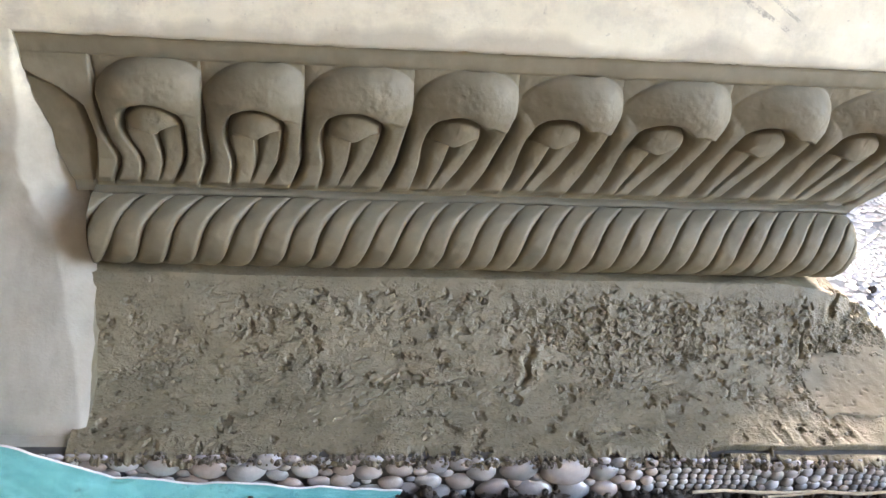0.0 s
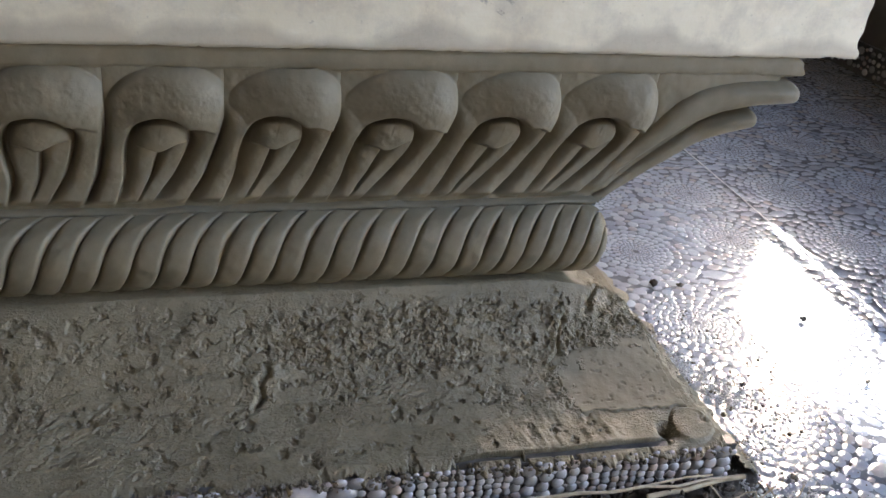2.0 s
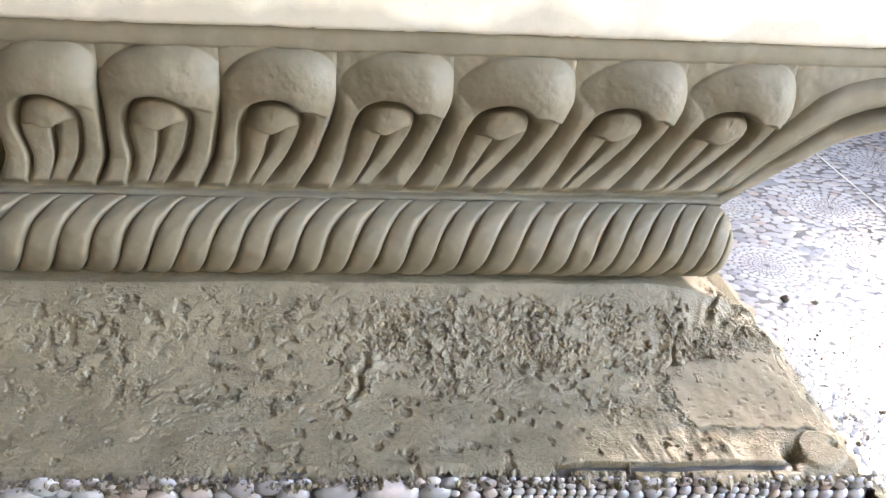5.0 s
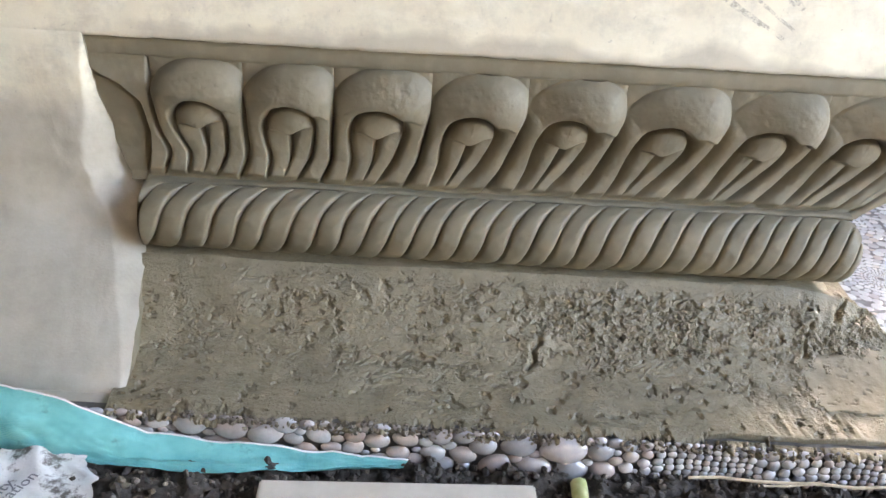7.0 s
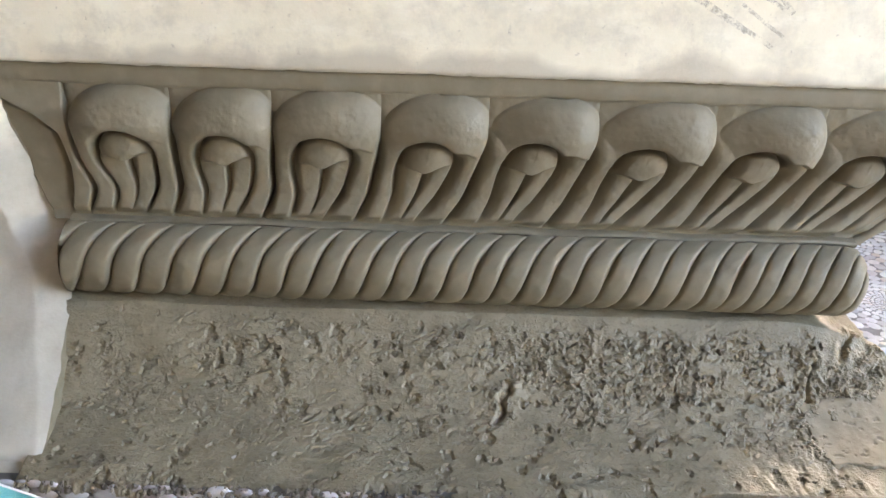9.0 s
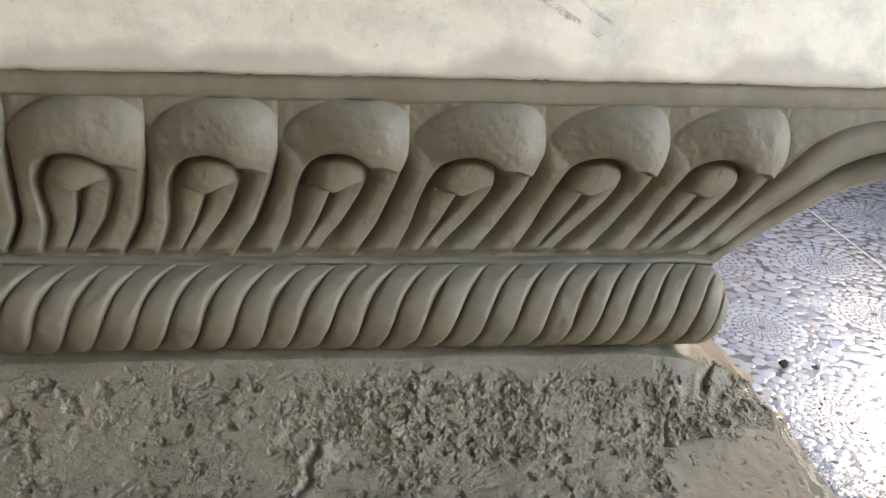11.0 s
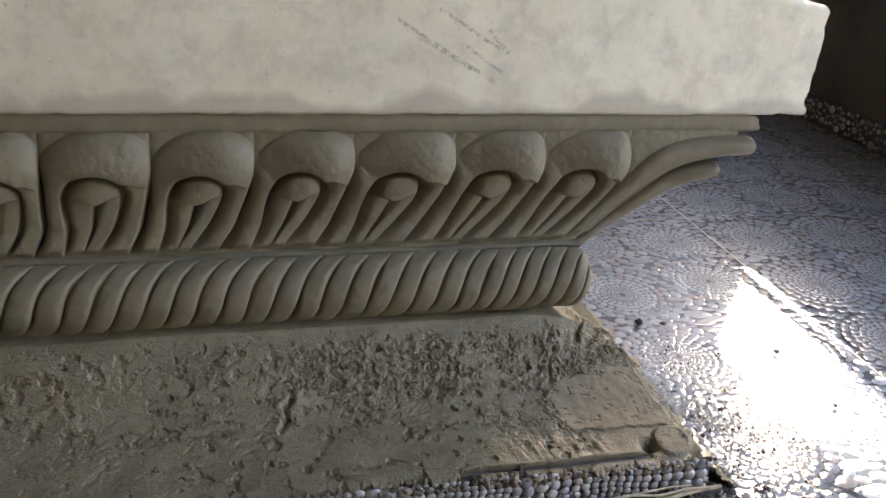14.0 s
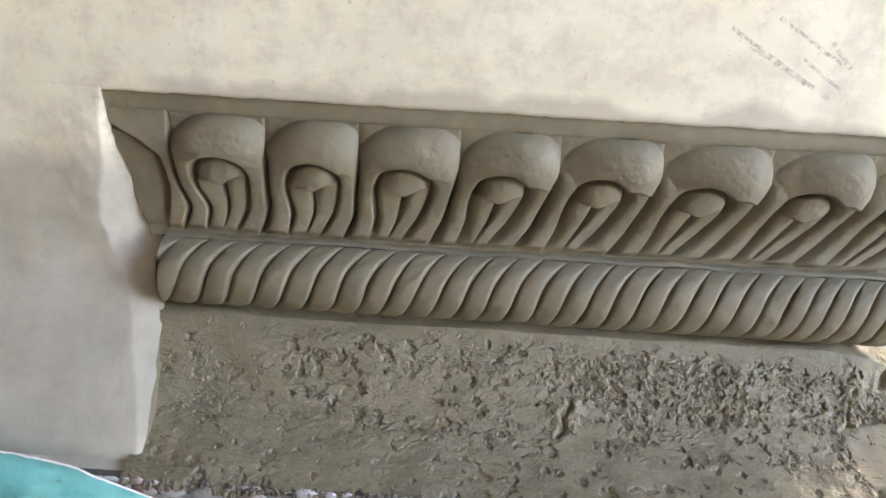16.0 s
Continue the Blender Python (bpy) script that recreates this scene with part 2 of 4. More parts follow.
def make_plain(name, dark, light, scale, rough, bumps=0.3, dist=0.003, fine_scale=None, metallic=0.0):
    m, nt, b = material(name)
    n = noise_tex(nt, scale, 6, 0.6)
    col = ramp(nt, n, [(0.3, dark), (0.7, light)])
    nt.links.new(col, b.inputs["Base Color"])
    b.inputs["Roughness"].default_value = rough
    b.inputs["Metallic"].default_value = metallic
    bump(nt, b, [(noise_tex(nt, fine_scale or scale * 5, 5, 0.6), bumps, dist)])
    return m


def make_tarp():
    m, nt, b = material("woven_turquoise_sheet")
    pos = place(nt)
    n = noise_tex(nt, 30, 5)
    col = ramp(nt, n, [(0.35, (0.045, 0.31, 0.30)), (0.7, (0.15, 0.53, 0.50))])
    weave = nt.nodes.new("ShaderNodeTexBrick")
    weave.inputs["Scale"].default_value = 520
    weave.inputs["Mortar Size"].default_value = 0.06
    nt.links.new(pos, weave.inputs["Vector"])
    col = mix(nt, math_node(nt, "MULTIPLY", weave.outputs["Fac"], 0.2), col, (0.5, 0.78, 0.76))
    dirt = ramp(nt, noise_tex(nt, 45, 4, 0.7), [(0.62, (0, 0, 0)), (0.75, (0.7, 0.7, 0.7))])
    col = mix(nt, dirt, col, (0.05, 0.09, 0.08))
    nt.links.new(col, b.inputs["Base Color"])
    b.inputs["Roughness"].default_value = 0.45
    bump(nt, b, [(weave.outputs["Fac"], 0.3, 0.0006), (n, 0.3, 0.004)])
    return m


TROWELLED = make_cement("trowelled_cement", 0.70)
CEMENT = make_cement("carved_cement", 0.69)
ROUGH_CEMENT = make_cement("rough_cement", 0.80, True)
PLASTER = make_plaster()
PEBBLE = make_pebble("polished_pebble", [(0.0, (0.264, 0.292, 0.34)), (0.2, (0.376, 0.415, 0.472)), (0.45, (0.449, 0.496, 0.562)), (0.60, (0.33, 0.347, 0.375)), (0.74, (0.495, 0.544, 0.603)), (0.88, (0.409, 0.377, 0.354)), (1.0, (0.297, 0.34, 0.402))], 0.17)
RING_PEBBLE = make_pebble("pale_pebble", [(0.0, (0.396, 0.442, 0.506)), (0.3, (0.475, 0.524, 0.583)), (0.6, (0.435, 0.483, 0.541)), (0.8, (0.514, 0.558, 0.61)), (0.92, (0.449, 0.449, 0.451)), (1.0, (0.369, 0.415, 0.479))], 0.17)
BROWN_PEBBLE = make_pebble("brown_pebble", [(0.0, (0.263, 0.262, 0.268)), (0.2, (0.376, 0.373, 0.381)), (0.42, (0.489, 0.485, 0.489)), (0.60, (0.376, 0.33, 0.309)), (0.75, (0.564, 0.553, 0.556)), (0.88, (0.414, 0.325, 0.278)), (1.0, (0.31, 0.31, 0.33))], 0.24)
GROUT = make_plain("tile_glaze", (0.112, 0.119, 0.132), (0.165, 0.175, 0.191), 60, 0.12, 0.1, 0.001)
DARK_GLAZE = make_plain("dark_tile_glaze", (0.05, 0.048, 0.045), (0.11, 0.105, 0.10), 60, 0.3, 0.1, 0.001)
JOINT = make_plain("tile_joint", (0.45, 0.45, 0.45), (0.6, 0.6, 0.6), 80, 0.5)
WALL = make_plain("bare_render_wall", (0.115, 0.095, 0.075), (0.20, 0.17, 0.135), 6, 0.85, 0.3, 0.004)
DIM_WALL = make_plain("dull_render_wall", (0.13, 0.115, 0.095), (0.21, 0.19, 0.16), 5, 0.85)
WHITE_WALL = make_plain("white_wall", (0.70, 0.70, 0.69), (0.82, 0.82, 0.81), 4, 0.8)
BOUNCE_GROUND = make_plain("pale_bounce_ground", (0.36, 0.35, 0.33), (0.50, 0.49, 0.46), 3, 0.9)
SOIL = make_plain("damp_soil", (0.022, 0.018, 0.014), (0.10, 0.086, 0.070), 90, 0.9, 0.6, 0.004)
CRUMB = make_plain("mortar_crumb", (0.06, 0.052, 0.040), (0.24, 0.21, 0.165), 110, 0.9, 0.5, 0.003)
DUST = make_plain("cement_dust", (0.58, 0.575, 0.56), (0.74, 0.735, 0.72), 200, 0.9, 0.5, 0.001)
def make_paper():
    m, nt, b = material("soiled_paper")
    col = ramp(nt, noise_tex(nt, 20, 5), [(0.3, (0.55, 0.55, 0.53)), (0.7, (0.76, 0.76, 0.74))])
    dirt = ramp(nt, noise_tex(nt, 28, 7, 0.75), [(0.52, (0, 0, 0)), (0.60, (0.9, 0.9, 0.9))])
    col = mix(nt, dirt, col, (0.09, 0.075, 0.06))
    nt.links.new(col, b.inputs["Base Color"])
    b.inputs["Roughness"].default_value = 0.65
    bump(nt, b, [(noise_tex(nt, 40, 5, 0.6), 0.4, 0.004)])
    return m


PAPER = make_paper()
HEM = make_plain("frayed_hem", (0.62, 0.62, 0.60), (0.80, 0.80, 0.78), 20, 0.6, 0.3, 0.004)
INK = make_plain("grey_ink", (0.16, 0.16, 0.17), (0.24, 0.24, 0.25), 60, 0.6)
BOARD = make_plain("pale_board", (0.50, 0.45, 0.37), (0.62, 0.57, 0.48), 25, 0.6, 0.2, 0.001)
STRAW = make_plain("dry_straw", (0.36, 0.28, 0.18), (0.62, 0.53, 0.38), 90, 0.7, 0.3, 0.001)
GREEN_STICK = make_plain("green_bamboo", (0.30, 0.34, 0.12), (0.55, 0.56, 0.30), 60, 0.5, 0.2, 0.001)
TARP = make_tarp()


def make_tile_floor():
    """The same pebble-patterned tiles farther off."""
    m, nt, b = material("pebble_patterned_tile")
    cell = node(nt, "ShaderNodeTexVoronoi", Scale=55.0)
    nt.links.new(place(nt), cell.inputs["Vector"])
    stone = ramp(nt, cell.outputs["Color"], [(0.2, (0.303, 0.34, 0.388)), (0.6, (0.435, 0.476, 0.534)), (0.9, (0.501, 0.544, 0.596))])
    col = mix(nt, ramp(nt, cell.outputs["Distance"], [(0.35, (0, 0, 0)), (0.6, (1, 1, 1))]), stone, (0.15, 0.15, 0.155))
    nt.links.new(col, b.inputs["Base Color"])
    b.inputs["Roughness"].default_value = 0.2
    bump(nt, b, [(cell.outputs["Distance"], 0.1, 0.001)])
    return m


TILE_FLOOR = make_tile_floor()
FRAME = make_plain("window_frame_paint", (0.35, 0.34, 0.32), (0.45, 0.44, 0.42), 20, 0.5)

# ---- room ----
EAST = 2.128
floor = box_ob("floor", -2.4, EAST + 0.2, -2.8, 2.4, -0.12, -0.004, GROUT)
tagged(floor, "glossy grey pebble-patterned tile floor", "floor", kind="structure")
rest = box_ob("tile_floor", -2.4, EAST - 0.002, -2.8, -0.80, -0.0038, -0.0006, TILE_FLOOR)
tagged(rest, "glossy grey pebble-patterned tile floor", "floor", kind="structure")
# unseen ground outside, made pale to bounce sunlight into the room
ground = box_ob("ground", -40, 40, -40, 40, -0.32, -0.14, BOUNCE_GROUND)
tagged(ground, "unseen pale ground added to bounce sunlight into the room", "ground", kind="structure")

# east wall: window behind the bench, wide unseen doorway added in front for light
WIN_Y0, WIN_Y1, WIN_Z0, WIN_Z1 = 0.885, 2.15, 0.713, 1.55
SIDE_Y0, SIDE_Y1, SIDE_Z1 = -1.80, -0.22, 2.55
bm = bmesh.new()
for y0, y1, z0, z1 in ((-2.8, SIDE_Y0, -0.1, 2.75), (SIDE_Y0, SIDE_Y1, SIDE_Z1, 2.75), (SIDE_Y1, WIN_Y0, -0.1, 2.75), (WIN_Y0, WIN_Y1, -0.1, WIN_Z0), (WIN_Y0, WIN_Y1, WIN_Z1, 2.75), (WIN_Y1, 2.4, -0.1, 2.75)):
    add_box(bm, EAST, EAST + 0.15, y0, y1, z0, z1)
wall_east = tagged(bm_part("wall_east", bm, WALL), "bare brown rendered wall", "wall", kind="structure")
wall_north = tagged(box_ob("wall_north", -2.4, EAST, 2.25, 2.4, -0.1, 2.75, WALL), "bare brown rendered wall", "wall", kind="structure")
# west wall and ceiling are unseen, added and kept dull to limit fill light
wall_west = tagged(box_ob("wall_west", -2.4, -2.25, -2.8, 2.25, -0.1, 2.75, DIM_WALL), "unseen dull brown wall added to close off stray light", "wall", kind="structure")
ceiling = tagged(box_ob("ceiling", -2.4, EAST + 0.15, -2.8, 2.4, 2.75, 2.9, DIM_WALL), "unseen dull ceiling added to close off stray light", "ceiling", kind="structure")
# unseen rail, added so its shadow draws a dark band along the sun patch
window = new("window_frame")
tagged(window, "unseen rail added to cast a dark band along the sun patch", "window frame", kind="structure")
box_ob("rail", EAST + 0.001, EAST + 0.007, WIN_Y0, WIN_Y1, 0.727, 0.752, FRAME, window)
# unseen eave outside the window, added to cut the sunlight to a low band
eave = tagged(box_ob("eave", EAST + 0.15, EAST + 0.75, 1.72, 2.9, 1.59, 1.65, WHITE_WALL), "unseen eave-like slab added to trim the sunlight", "eave", kind="structure")
# unseen white wall, added to shade the window's far half and brighten reflections
blocker = tagged(box_ob("sun_blocker", EAST + 1.0, EAST + 1.2, 2.815, 8.0, -0.14, 4.2, WHITE_WALL), "unseen white wall added to block part of the sun", "wall", kind="structure")
# unseen south wall, added to keep out light from the front
wall_south = tagged(box_ob("wall_south", -2.4, EAST + 0.15, -2.95, -2.8, -0.1, 2.75, DIM_WALL), "unseen dull brown wall added to close off stray light", "wall", kind="structure")

# ---- the carved bench ----
bench = new("carved_bench")
tagged(bench, "half-plastered cement bench with carved leaf and rope mouldings", "bench")

Z_SLAB0, Z_SLAB1 = 0.377, 0.532          # the slab's lower and upper edge
X_END, X_PIER = 1.126, 0.014


def pier_edge(z):
    """x of the pier's uneven right edge at height z."""
    return np.interp(z, [0.04, 0.07, 0.10, 0.125, 0.165, 0.212, 0.265, 0.334, 0.378], [0.080, 0.078, 0.072, 0.064, 0.057, 0.048, 0.029, 0.017, 0.014])


def strip_y(x):
    """y of the tiled skirting's face; it runs a little askew to the slab."""
    return -0.193 - 0.012 * np.asarray(x)


def build_slab():
    xs = np.r_[np.linspace(-1.1, -0.2, 60), np.linspace(-0.195, X_END, 460)]
    # profile round the front: bottom back, bottom edge, face, rounded top edge, top back
    prof = [(0.40, Z_SLAB0), (0.2, Z_SLAB0), (0.06, Z_SLAB0), (0.012, Z_SLAB0), (0.004, Z_SLAB0 + 0.0004), (0.001, Z_SLAB0 + 0.002)]
    prof += [(0.0, z) for z in np.linspace(Z_SLAB0 + 0.005, Z_SLAB1 - 0.012, 34)]
    prof += [(0.012 * (1 - math.cos(a)), Z_SLAB1 - 0.012 + 0.012 * math.sin(a)) for a in np.linspace(0.3, math.pi / 2, 5)]
    prof += [(0.2, Z_SLAB1), (0.5, Z_SLAB1)]
    prof = np.array(prof)
    X, Y = np.meshgrid(xs, prof[:, 0])
    Z = np.meshgrid(xs, prof[:, 1])[1]
    front = smooth(0.02, 0.0, Y)
    Y = Y + front * (0.0008 * fbm(X * 7, Z * 7, 3, 2) + 0.0003 * fbm(X * 60, Z * 60, 5)) * (1 - smooth(0.05, 0.0, X) * smooth(0.40, 0.38, Z))
    # uneven lower arris, small chips
    low = np.exp(-((Z - Z_SLAB0) / 0.006) ** 2) * smooth(0.0, 0.04, X - X_PIER)
    Z = Z + low * (0.0007 * fbm(X * 26, 0 * X, 8) + 0.0020 * np.maximum(0, fbm(X * 90, 0 * X, 9) - 0.5))
    # the right end: a rough broken arris and a worn upper corner
    near = smooth(X_END - 0.02, X_END, X)
    X = X + near * (0.0025 * fbm(Z * 60, Y * 10, 12) - 0.004 * np.maximum(0, fbm(Z * 45, Y * 4, 13) - 0.3))
    drop = smooth(X_END - 0.12, X_END, X) * smooth(Z_SLAB1 - 0.05, Z_SLAB1, Z)
    Z = Z - 0.027 * drop
    P = np.stack([X, Y, Z], -1)
    ob = grid_part("slab", P, PLASTER, bench, "cream-white painted slab with a damp tide mark and trowel scratches")
    # end cap
    ring = P[:, -1]
    cap = np.stack([ring, ring + np.array([-0.0, 0.0, 0.0])], 0).copy()
    cap[1, :, 1] = 0.42
    cap[1, :, 0] -= 0.0
    grid_part("slab_end", cap, PLASTER, bench)
    return ob


def build_pier():
    """Plastered pier: upright under the slab, then spreading forward to the skirting."""
    prof = [(0.0012, 0.386), (-0.0002, 0.379), (-0.0003, 0.35), (-0.001, 0.30), (-0.002, 0.25), (-0.003, 0.21), (-0.005, 0.188), (-0.012, 0.168), (-0.028, 0.152), (-0.06, 0.130), (-0.10, 0.104), (-0.14, 0.080), (-0.160, 0.069), (-0.168, 0.064), (-0.172, 0.059), (-0.174, 0.054)]
    prof = np.array(prof)
    s = np.linspace(0, 1, len(prof))
    fine = np.linspace(0, 1, 110)
    py, pz = np.interp(fine, s, prof[:, 0]), np.interp(fine, s, prof[:, 1])
    k = np.ones(7) / 7
    py[3:-3], pz[3:-3] = np.convolve(py, k, "valid"), np.convolve(pz, k, "valid")
    u = np.r_[np.linspace(0, 0.93, 90), np.linspace(0.935, 1.0, 44)]
    U, PY = np.meshgrid(u, py)
    PZ = np.meshgrid(u, pz)[1]
    edge = pier_edge(PZ) + 0.0016 * fbm(PZ * 60, PZ * 0, 41) * smooth(0.37, 0.34, PZ)
    X = -1.1 + (edge + 1.1) * U
    off = edge - X
    Y = PY + (0.0022 * fbm(X * 11, PZ * 11, 43) + 0.0006 * fbm(X * 70, PZ * 70, 44)) * smooth(0.377, 0.345, PZ)
    # worn facet towards the recess: a long kite, widest at half height
    wide = np.interp(PZ, [0.055, 0.14, 0.205, 0.235, 0.30, 0.36, 0.379], [0.003, 0.030, 0.048, 0.044, 0.016, 0.005, 0.001])
    cham = clamp01(1 - off / wide)
    Y = Y + 0.62 * wide * cham
    P = np.stack([X, Y, PZ], -1)
    ob = grid_part("pier", P, PLASTER, bench, "cream plaster pier flaring out towards its foot", flip=True)
    # its side, running back into the recess
    side = np.stack([P[:, -1], P[:, -1] + np.array([-0.004, 0.06, 0.0])], 0).copy()
    grid_part("pier_side", side, CEMENT, bench, "grey cement return of the pier")
    lip = np.stack([P[-1], P[-1] + np.array([0, -0.012, -0.004]), P[-1] + np.array([0, -0.024, -0.007]), P[-1] + np.array([0, -0.031, -0.010]), P[-1] + np.array([0, -0.032, -0.017])], 0).copy()
    grid_part("pier_foot", lip, PLASTER, bench)
    return ob


def build_fillet():
    xs = np.linspace(X_PIER - 0.006, 1.069, 300)
    prof = np.array([(0.05, 0.3785), (0.010, 0.3785), (0.007, 0.376), (0.006, 0.372), (0.006, 0.366), (0.006, 0.360), (0.0075, 0.357), (0.014, 0.3545), (0.03, 0.3535)])
    X, Y = np.meshgrid(xs, prof[:, 0])
    Z = np.meshgrid(xs, prof[:, 1])[1]
    Y = Y + 0.0012 * fbm(X * 20, Z * 20, 51) + 0.0004 * fbm(X * 120, Z * 120, 52)
    Z = Z + 0.0009 * fbm(X * 24, 0 * X, 53) * smooth(0.365, 0.355, Z)
    X = X + smooth(1.040, 1.069, X) * 0.006 * fbm(Z * 130, Y * 0, 54)
    P = np.stack([X, Y, Z], -1)
    grid_part("fillet", P, CEMENT, bench, "narrow flat cement band", flip=True)
    cap = np.stack([P[:, -1], P[:, -1]], 0).copy()
    cap[1, :, 1] = 0.3
    grid_part("fillet_end", cap, CEMENT, bench)


# leaf mouldings: boundaries between leaves at the foot and at the hoods
FOOT = [0.0, 0.078, 0.163, 0.253, 0.346, 0.436, 0.538, 0.636, 0.735, 0.830]
HOOD = [0.004, 0.077, 0.176, 0.273, 0.378, 0.481, 0.586, 0.698, 0.803, 0.908]
WAVE = [0.0, 0.0105, 0.0050, 0.0045, 0.0020, 0.0010, 0.0, -0.0015, -0.0015, -0.0015]
Z_FOOT, Z_TOP = 0.2135, 0.3585
LEAF_H = Z_TOP - Z_FOOT


def furrow_x(n, v):
    """x of the furrow n at height v: it kicks sideways at its foot and straightens beside the hood."""
    k = np.linspace(0, 1, 200)
    way = np.interp(k, [0, 0.04, 0.15, 0.25, 0.5, 0.7, 1.0], [0, 0.07, 0.31, 0.52, 0.84, 0.985, 1.01])
    box = np.ones(15) / 15
    way[7:-7] = np.convolve(way, box, "valid")
    return FOOT[n] + (HOOD[n] - FOOT[n]) * np.interp(v, k, way) + WAVE[n] * np.exp(-((v - 0.24) / 0.15) ** 2)


def back_y(v):
    """The moulding's ground behind the carving."""
    return np.interp(v, [0.0, 0.06, 0.25, 0.5, 0.75, 1.0], [0.010, 0.018, 0.0225, 0.020, 0.0135, 0.0105])


def notch_cut(d, sharp, slow):
    """A carved cut across d: a steep wall where d is negative, a long slope where it is positive."""
    return np.where(d < 0, np.exp(-(d / sharp) ** 2), np.exp(-np.abs(d / slow) ** 1.5))


def leaf_relief(s, v, hw, tilt):
    """How far the carving stands forward of its ground; s from -1 to 1 across the leaf, v from 0 to 1 upwards, hw its half width.
    tilt: how far the hood leans over to its right, like a shingle."""
    X, Z = s * hw, v * LEAF_H
    k = hw / 0.05
    a = np.abs(s)
    # horseshoe line round the inner leaf: a round arch above, drawn in and spreading below
    rx, ry = hw * (0.60 - 0.08 * tilt), 0.0265
    zc = 0.690 * LEAF_H - ry
    xg = rx * (0.64 + 0.36 * smooth(0.02, 0.50, v))
    ell = np.hypot(X / rx, (Z - zc) / ry)
    arch = np.where(Z > zc, (ell - 1) * (rx * ry) ** 0.5, np.abs(X) - xg)
    # straps on both sides, gently rounded
    mid_strap = (hw + xg) / 2
    roll = np.sqrt(np.maximum(0, 1 - ((np.abs(X) - mid_strap) / (0.70 * (hw - xg))) ** 2))
    strap = 0.0105 + 0.0035 * roll + 0.0030 * smooth(0.40, 0.62, v)
    # hood: bulges forward from the fillet and leans to the right
    mid = 0.15 + 0.20 * tilt
    round_ = np.where(s < mid, (0.88 + 0.08 * tilt) * (np.abs(s - mid) / (1 + mid)) ** 2.2, 0.55 * (np.abs(s - mid) / (1 - mid)) ** 3.0)
    head = np.maximum(0, (v - 0.660) / (0.345 * np.sqrt(np.maximum(0.05, 1 - round_))))
    even = 1 - 0.50 * a ** 2.6
    lean = np.where(s < 0.58, 0.12 + 0.88 * smooth(-1.15, 0.58, s), 1 - 0.36 * (np.maximum(0, s - 0.58) / 0.42) ** 2)
    flank = even * (1 - tilt) + lean * tilt
    hood = 0.0030 + 0.0285 * flank * np.maximum(0, 1 - head ** 2.3) ** 0.62
    # below, the hood runs softly into the left strap and ends in a crisp edge over the right one
    edge = 0.640 - 0.050 * smooth(0.62, 1.0, s)
    soft = smooth(0.36, 0.78, v)
    crisp = smooth(edge - 0.012, edge + 0.014, v)
    blend = smooth(0.10, 0.40, s) * (0.15 + 0.85 * tilt)
    up = soft * (1 - blend) + crisp * blend
    p = strap * (1 - up) + np.maximum(hood, strap * (1 - smooth(0.56, 0.94, v))) * up
    p = p * smooth(0.005, 0.12, v)
    # inside the arch: a bead with a beaked lower edge, and two stems parted by a groove
    inner = smooth(0.0006, -0.0010, arch)
    e = 1 - np.abs((X - 0.0015 * k) / (0.84 * rx)) ** 2.2 - (np.maximum(0, Z - zc - 0.002) / 0.0255) ** 2 - 0.30 * (np.maximum(0, zc - 0.004 - Z) / 0.0200) ** 2
    bead = 0.0085 + 0.0145 * np.sqrt(np.maximum(0, e))
    beak = X - 0.0025 * k
    cut = 0.505 + 0.020 * (s / 0.5) - 0.042 * np.exp(-(beak / (0.0092 * k)) ** 2)
    stems = 0.0098 + 0.0025 * np.sqrt(np.maximum(0, 1 - ((np.abs(X) - 0.5 * xg) / (0.60 * xg)) ** 2))
    wide = (0.0012 + 0.0050 * smooth(0.20, 0.50, v)) * k
    stems = stems - 0.0130 * notch_cut(beak + 0.001, 0.0011, wide) * smooth(0.07, 0.26, v)
    stems = stems * smooth(0.005, 0.12, v)
    isb = smooth(cut - 0.016, cut + 0.012, v)
    inside = stems * (1 - isb) + bead * isb
    p = p * (1 - inner) + inside * inner
    # the cut line of the horseshoe: steep on the left of each leg, sloping on its right
    slope = 0.0016 + 0.0040 * smooth(0.05, 0.6, tilt)
    d = np.where(X > 0, arch, -arch)
    line = notch_cut(d, 0.0013, 1.2 * slope)
    crown = np.exp(-(arch / 0.0025) ** 2)
    over = smooth(0.56, 0.66, v)
    p = p - 0.0155 * (line * (1 - over) + crown * over) * smooth(0.05, 0.18, v)
    # furrows towards the neighbours
    low = smooth(0.03, 0.14, v) * (1 - 0.92 * smooth(0.52, 0.80, v))
    p = p - 0.0140 * np.exp(-((hw - X) / 0.0016) ** 2) * low
    p = p - 0.0195 * np.exp(-np.abs((hw + X) / (0.0022 + 0.0050 * tilt)) ** 1.4) * low
    return p


